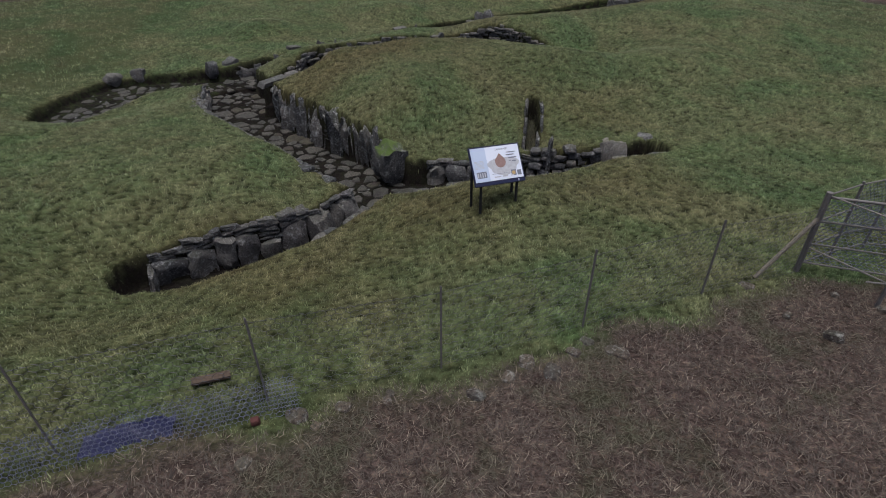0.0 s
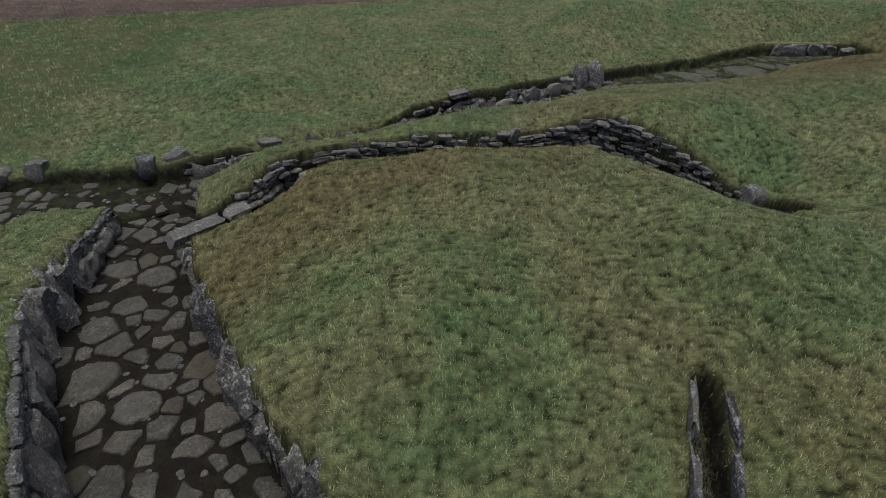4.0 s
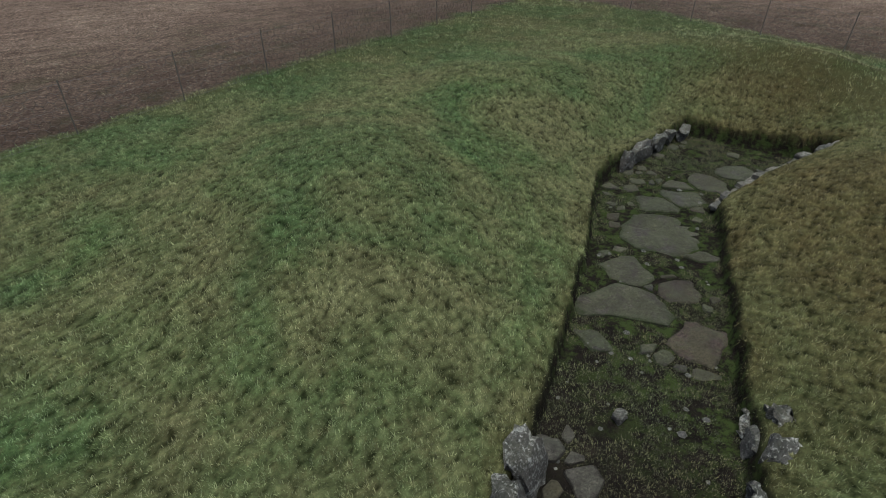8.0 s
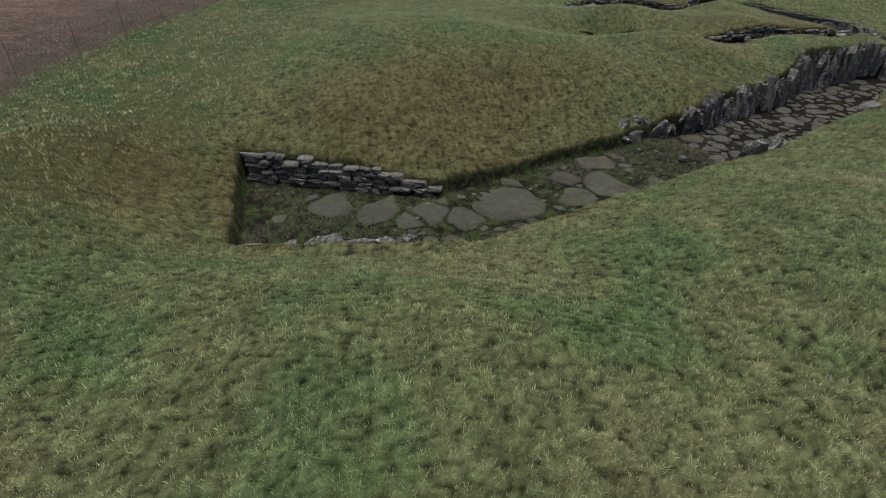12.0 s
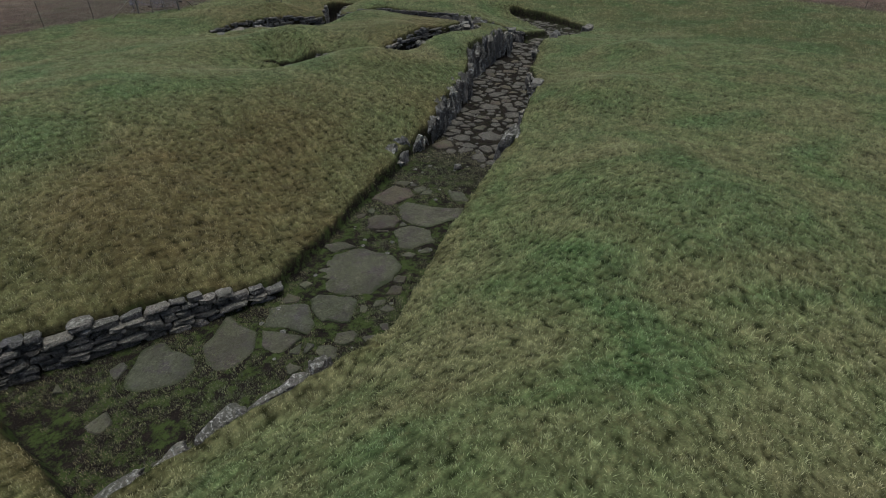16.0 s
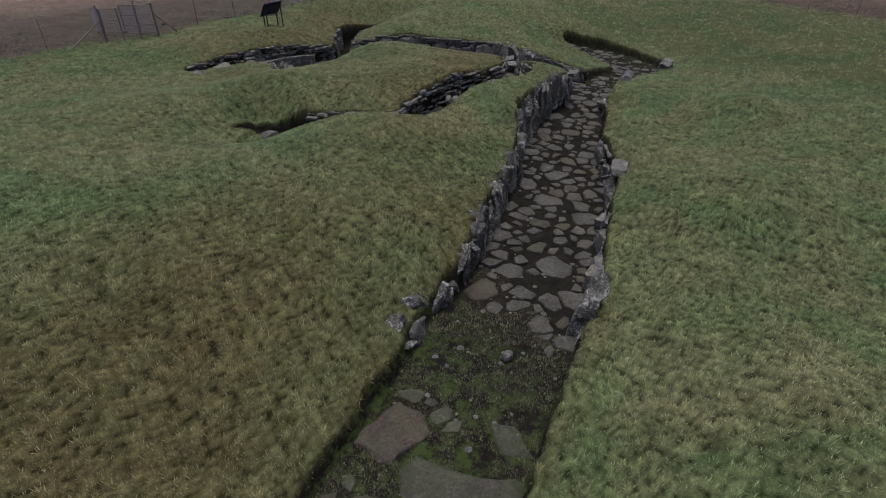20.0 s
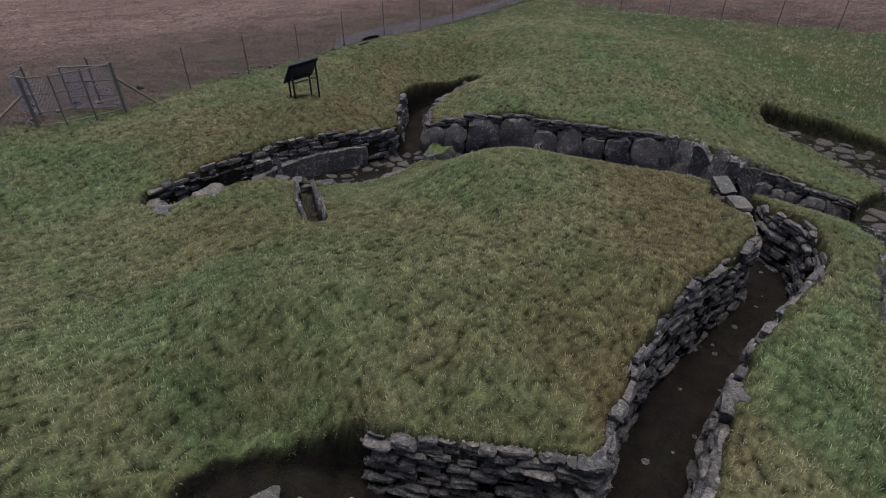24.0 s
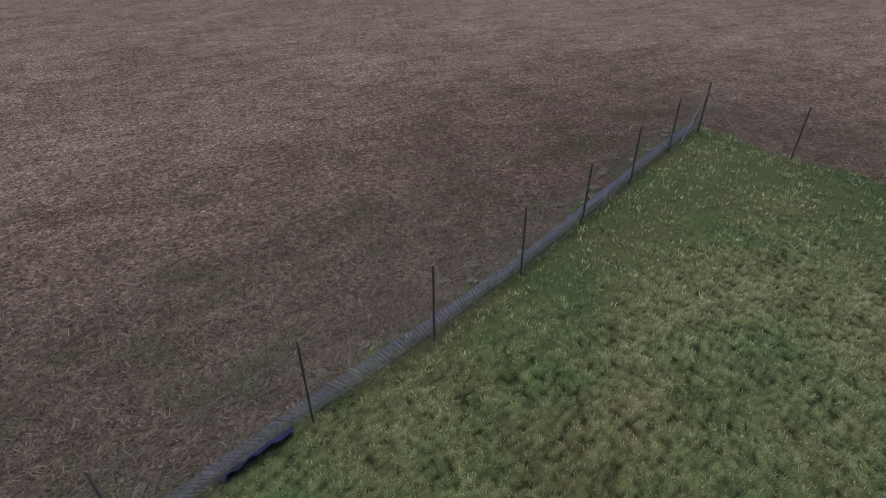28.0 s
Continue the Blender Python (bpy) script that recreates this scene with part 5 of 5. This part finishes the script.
swing = part("gate_leaf", rod_bm(gp(4.92, 6.1, 1.15), gp(6.0, 5.75, 1.15), 0.02), STEEL, gate)
for h in (0.15, 0.45, 0.8):
    part("rail", rod_bm(gp(4.92, 6.1, h), gp(6.0, 5.75, h), 0.014), STEEL, swing)
part("rail", rod_bm(gp(6.0, 5.75, 0.15), gp(6.0, 5.75, 1.15), 0.018), STEEL, swing)
ln = math.hypot(1.08, 0.35)
netting("netting", gp(4.92, 6.1, 0.15), (1.08 / ln, -0.35 / ln, 0), (0, 0, 1), ln, 1.0, 0.06, 0.0045, WIRE, swing)
strut("brace_pole", (4.92, 6.1, gz + 0.85), (4.2, 5.85, topz(4.2, 5.85)), 0.028, TIMBER, "leaning grey pole bracing the gate post", "brace")
strut("brace_pole", (6.72, 6.5, gz + 0.85), (7.9, 6.95, topz(7.9, 6.95)), 0.028, TIMBER, "leaning grey pole bracing the gate post", "brace")
OLD_WOOD = plain("orange_timber", (0.07, 0.05, 0.038), 0.9, 0.0, 0.7, 30)
tz = topz(-2.3, 3.75)
tagged(part("timber_plank", cube_bm(0.36, 0.09, 0.03, Matrix.Translation((-2.3, 3.75, tz + 0.05)) @ Matrix.Rotation(radians(24), 4, "Z") @ Matrix.Rotation(radians(6), 4, "Y")), OLD_WOOD), "broken orange-brown timber lying at the fence foot", "timber")
# crumpled blue sheet behind the netting
r = random.Random(3)
co, fc = [], []
for j in range(5):
    for i in range(14):
        px, py = -3.15 + 0.7 * i / 13, 2.99 + 0.25 * i / 13 - 0.04 * j + 0.05
        co.append((px + r.uniform(-0.02, 0.02), py + r.uniform(-0.02, 0.02), topz(px, py) + 0.11 - 0.03 * j + r.uniform(-0.02, 0.02)))
fc = [(j * 14 + i, j * 14 + i + 1, j * 14 + i + 15, j * 14 + i + 14) for j in range(4) for i in range(13)]
tagged(link_mesh("plastic_sheet", co, fc, plain("blue_plastic", (0.02, 0.024, 0.08), 0.5), smooth=True), "crumpled dark blue plastic sheet caught in the netting", "sheet")
single("red_stone", stone_mesh("red_cobble", 190, 3, 0.6, 0.1, plain("red_rock", (0.07, 0.025, 0.023), 0.85)), (-1.75, 3.3, topz(-1.75, 3.3) + 0.03), (0.08, 0.08, 0.07), 20, (0, 0), "small dark red cobble on field soil")

# ------------------------------------------------------------------ information board
TL, TR, BR, BL = Vector((0.37, 7.71, 1.24)), Vector((1.17, 8.04, 1.21)), Vector((1.32, 7.68, 0.72)), Vector((0.51, 7.38, 0.75))
mid = (TL + TR + BR + BL) / 4
right = ((TR + BR) - (TL + BL)).normalized()
upw = ((TL + TR) - (BL + BR))
upw = (upw - right * upw.dot(right)).normalized()
out = right.cross(upw)
wide, tall = ((TR + BR) - (TL + BL)).length / 2, ((TL + TR) - (BL + BR)).length / 2
frame_m = Matrix(((right.x, upw.x, out.x, mid.x), (right.y, upw.y, out.y, mid.y), (right.z, upw.z, out.z, mid.z), (0, 0, 0, 1)))
board = empty("information_board", "tilted site information board on four dark posts", "sign", at=(mid.x, mid.y, topz(mid.x, mid.y)))
base_z = topz(mid.x, mid.y)
shift = Matrix.Translation((-mid.x, -mid.y, -base_z)) @ frame_m
NAVY = plain("navy_enamel", (0.015, 0.018, 0.05), 0.35, 0, 0.1)
PANEL = plain("pale_print", (0.62, 0.66, 0.78), 0.3, 0, 0.05, 3)
BLUE = plain("pale_blue_print", (0.43, 0.50, 0.66), 0.3, 0, 0.05, 3)
INK = plain("grey_ink", (0.16, 0.17, 0.22), 0.4)
RED_INK = plain("russet_ink", (0.26, 0.17, 0.16), 0.4)
WASH = plain("grey_wash", (0.42, 0.43, 0.48), 0.4)
GOLD = plain("ochre_print", (0.42, 0.3, 0.14), 0.4)
bm = cube_bm(wide, tall, 0.035, shift @ Matrix.Translation((0, 0, -0.012)))
bmesh.ops.bevel(bm, geom=bm.edges, offset=0.004, segments=1, affect="EDGES")
part("frame", bm, NAVY, board, "navy enamelled tray")
part("panel", cube_bm(wide * 0.95, tall * 0.86, 0.006, shift @ Matrix.Translation((0, tall * 0.035, 0.0075))), PANEL, board, "pale printed panel")


def print_shape(name, pts, mat, lift=0.0125, label=""):
    bm = bmesh.new()
    bm.faces.new([bm.verts.new(shift @ Vector((px * wide, py * tall, lift))) for px, py in pts])
    return part(name, bm, mat, board, label)


def oblong(x0, y0, x1, y1):
    return [(x0, y0), (x1, y0), (x1, y1), (x0, y1)]


print_shape("print_band", oblong(-0.475, -0.395, -0.19, 0.465), BLUE)
print_shape("print_land", [(0.12 + 0.3 * math.cos(t) * (1 + 0.12 * math.sin(5 * t)), -0.04 + 0.23 * math.sin(t) * (1 + 0.15 * math.sin(3 * t))) for t in np.linspace(0, 6.28, 28)[:-1]], WASH, 0.0135, "grey drawn landscape")
print_shape("print_house", [(0.07, 0.28)] + [(0.07 + 0.105 * math.cos(t), 0.06 + 0.15 * math.sin(t)) for t in np.linspace(0.55, -3.7, 16)], RED_INK, 0.0145, "russet drawn roundhouse")
for i, (a, b, c, d) in enumerate([(0.2, 0.2, 0.36, 0.225), (0.24, 0.12, 0.4, 0.15), (0.3, 0.03, 0.38, 0.06), (0.24, 0.05, 0.28, 0.07), (0.22, 0.27, 0.4, 0.29)]):
    print_shape("print_stroke", oblong(a, b, c, d), INK, 0.015)
for i in range(7):
    print_shape("text_bar", oblong(-0.44, 0.12 - 0.03 * i, -0.26, 0.132 - 0.03 * i), WASH, 0.014)
print_shape("print_drawing", oblong(-0.43, -0.3, -0.24, -0.14), INK, 0.014, "small ink drawing")
for i in range(4):
    print_shape("print_stroke", oblong(-0.42 + 0.045 * i, -0.28, -0.4 + 0.045 * i, -0.17), WASH, 0.0148)
print_shape("print_drawing", oblong(0.24, -0.33, 0.34, -0.18), INK, 0.014, "small framed find")
print_shape("print_find", [(0.29 + 0.035 * math.cos(t), -0.255 + 0.05 * math.sin(t)) for t in np.linspace(0, 6.28, 14)[:-1]], GOLD, 0.015, "round ochre find")
print_shape("print_drawing", oblong(0.36, -0.33, 0.44, -0.2), INK, 0.014, "small dark drawing")
for i in range(3):
    print_shape("text_bar", oblong(-0.1 + 0.16 * i, -0.33, 0.03 + 0.13 * i, -0.3), WASH, 0.0141)
print_shape("print_rule", oblong(-0.14, -0.24, 0.22, -0.235), INK, 0.0141)
print_shape("emblem", oblong(0.36, -0.475, 0.375, -0.42), PANEL, 0.0062)
title = bpy.data.curves.new("title", "FONT")
title.body, title.size, title.align_x, title.extrude = "CARLUNGIE", 0.04, "CENTER", 0.0005
title.materials.append(INK)
ob = new("title", title)
ob.parent = board
ob.matrix_basis = shift @ Matrix.Translation((0.13 * wide, 0.36 * tall, 0.0125))
for px, py in ((-0.42, 0.32), (0.42, 0.32), (-0.36, -0.4), (0.36, -0.4)):
    p = frame_m @ Vector((px * wide, py * tall, -0.03))
    q = Vector((p.x, p.y, hz(p.x, p.y) - 0.15)) - Vector((mid.x, mid.y, base_z))
    t = p - Vector((mid.x, mid.y, base_z))
    part("leg", rod_bm(tuple(q), tuple(t), 0.024, 6), BLACK_STEEL, board, "dark timber-brown post")
for py in (0.32, -0.4):
    a, b = (frame_m @ Vector((s * 0.4 * wide, py * tall, -0.05)) - Vector((mid.x, mid.y, base_z)) for s in (-1, 1))
    part("crossbar", rod_bm(tuple(a), tuple(b), 0.018, 6), BLACK_STEEL, board)
    a.z, b.z = 0.42, 0.42
    part("crossbar", rod_bm(tuple(a), tuple(b), 0.015, 6), BLACK_STEEL, board)
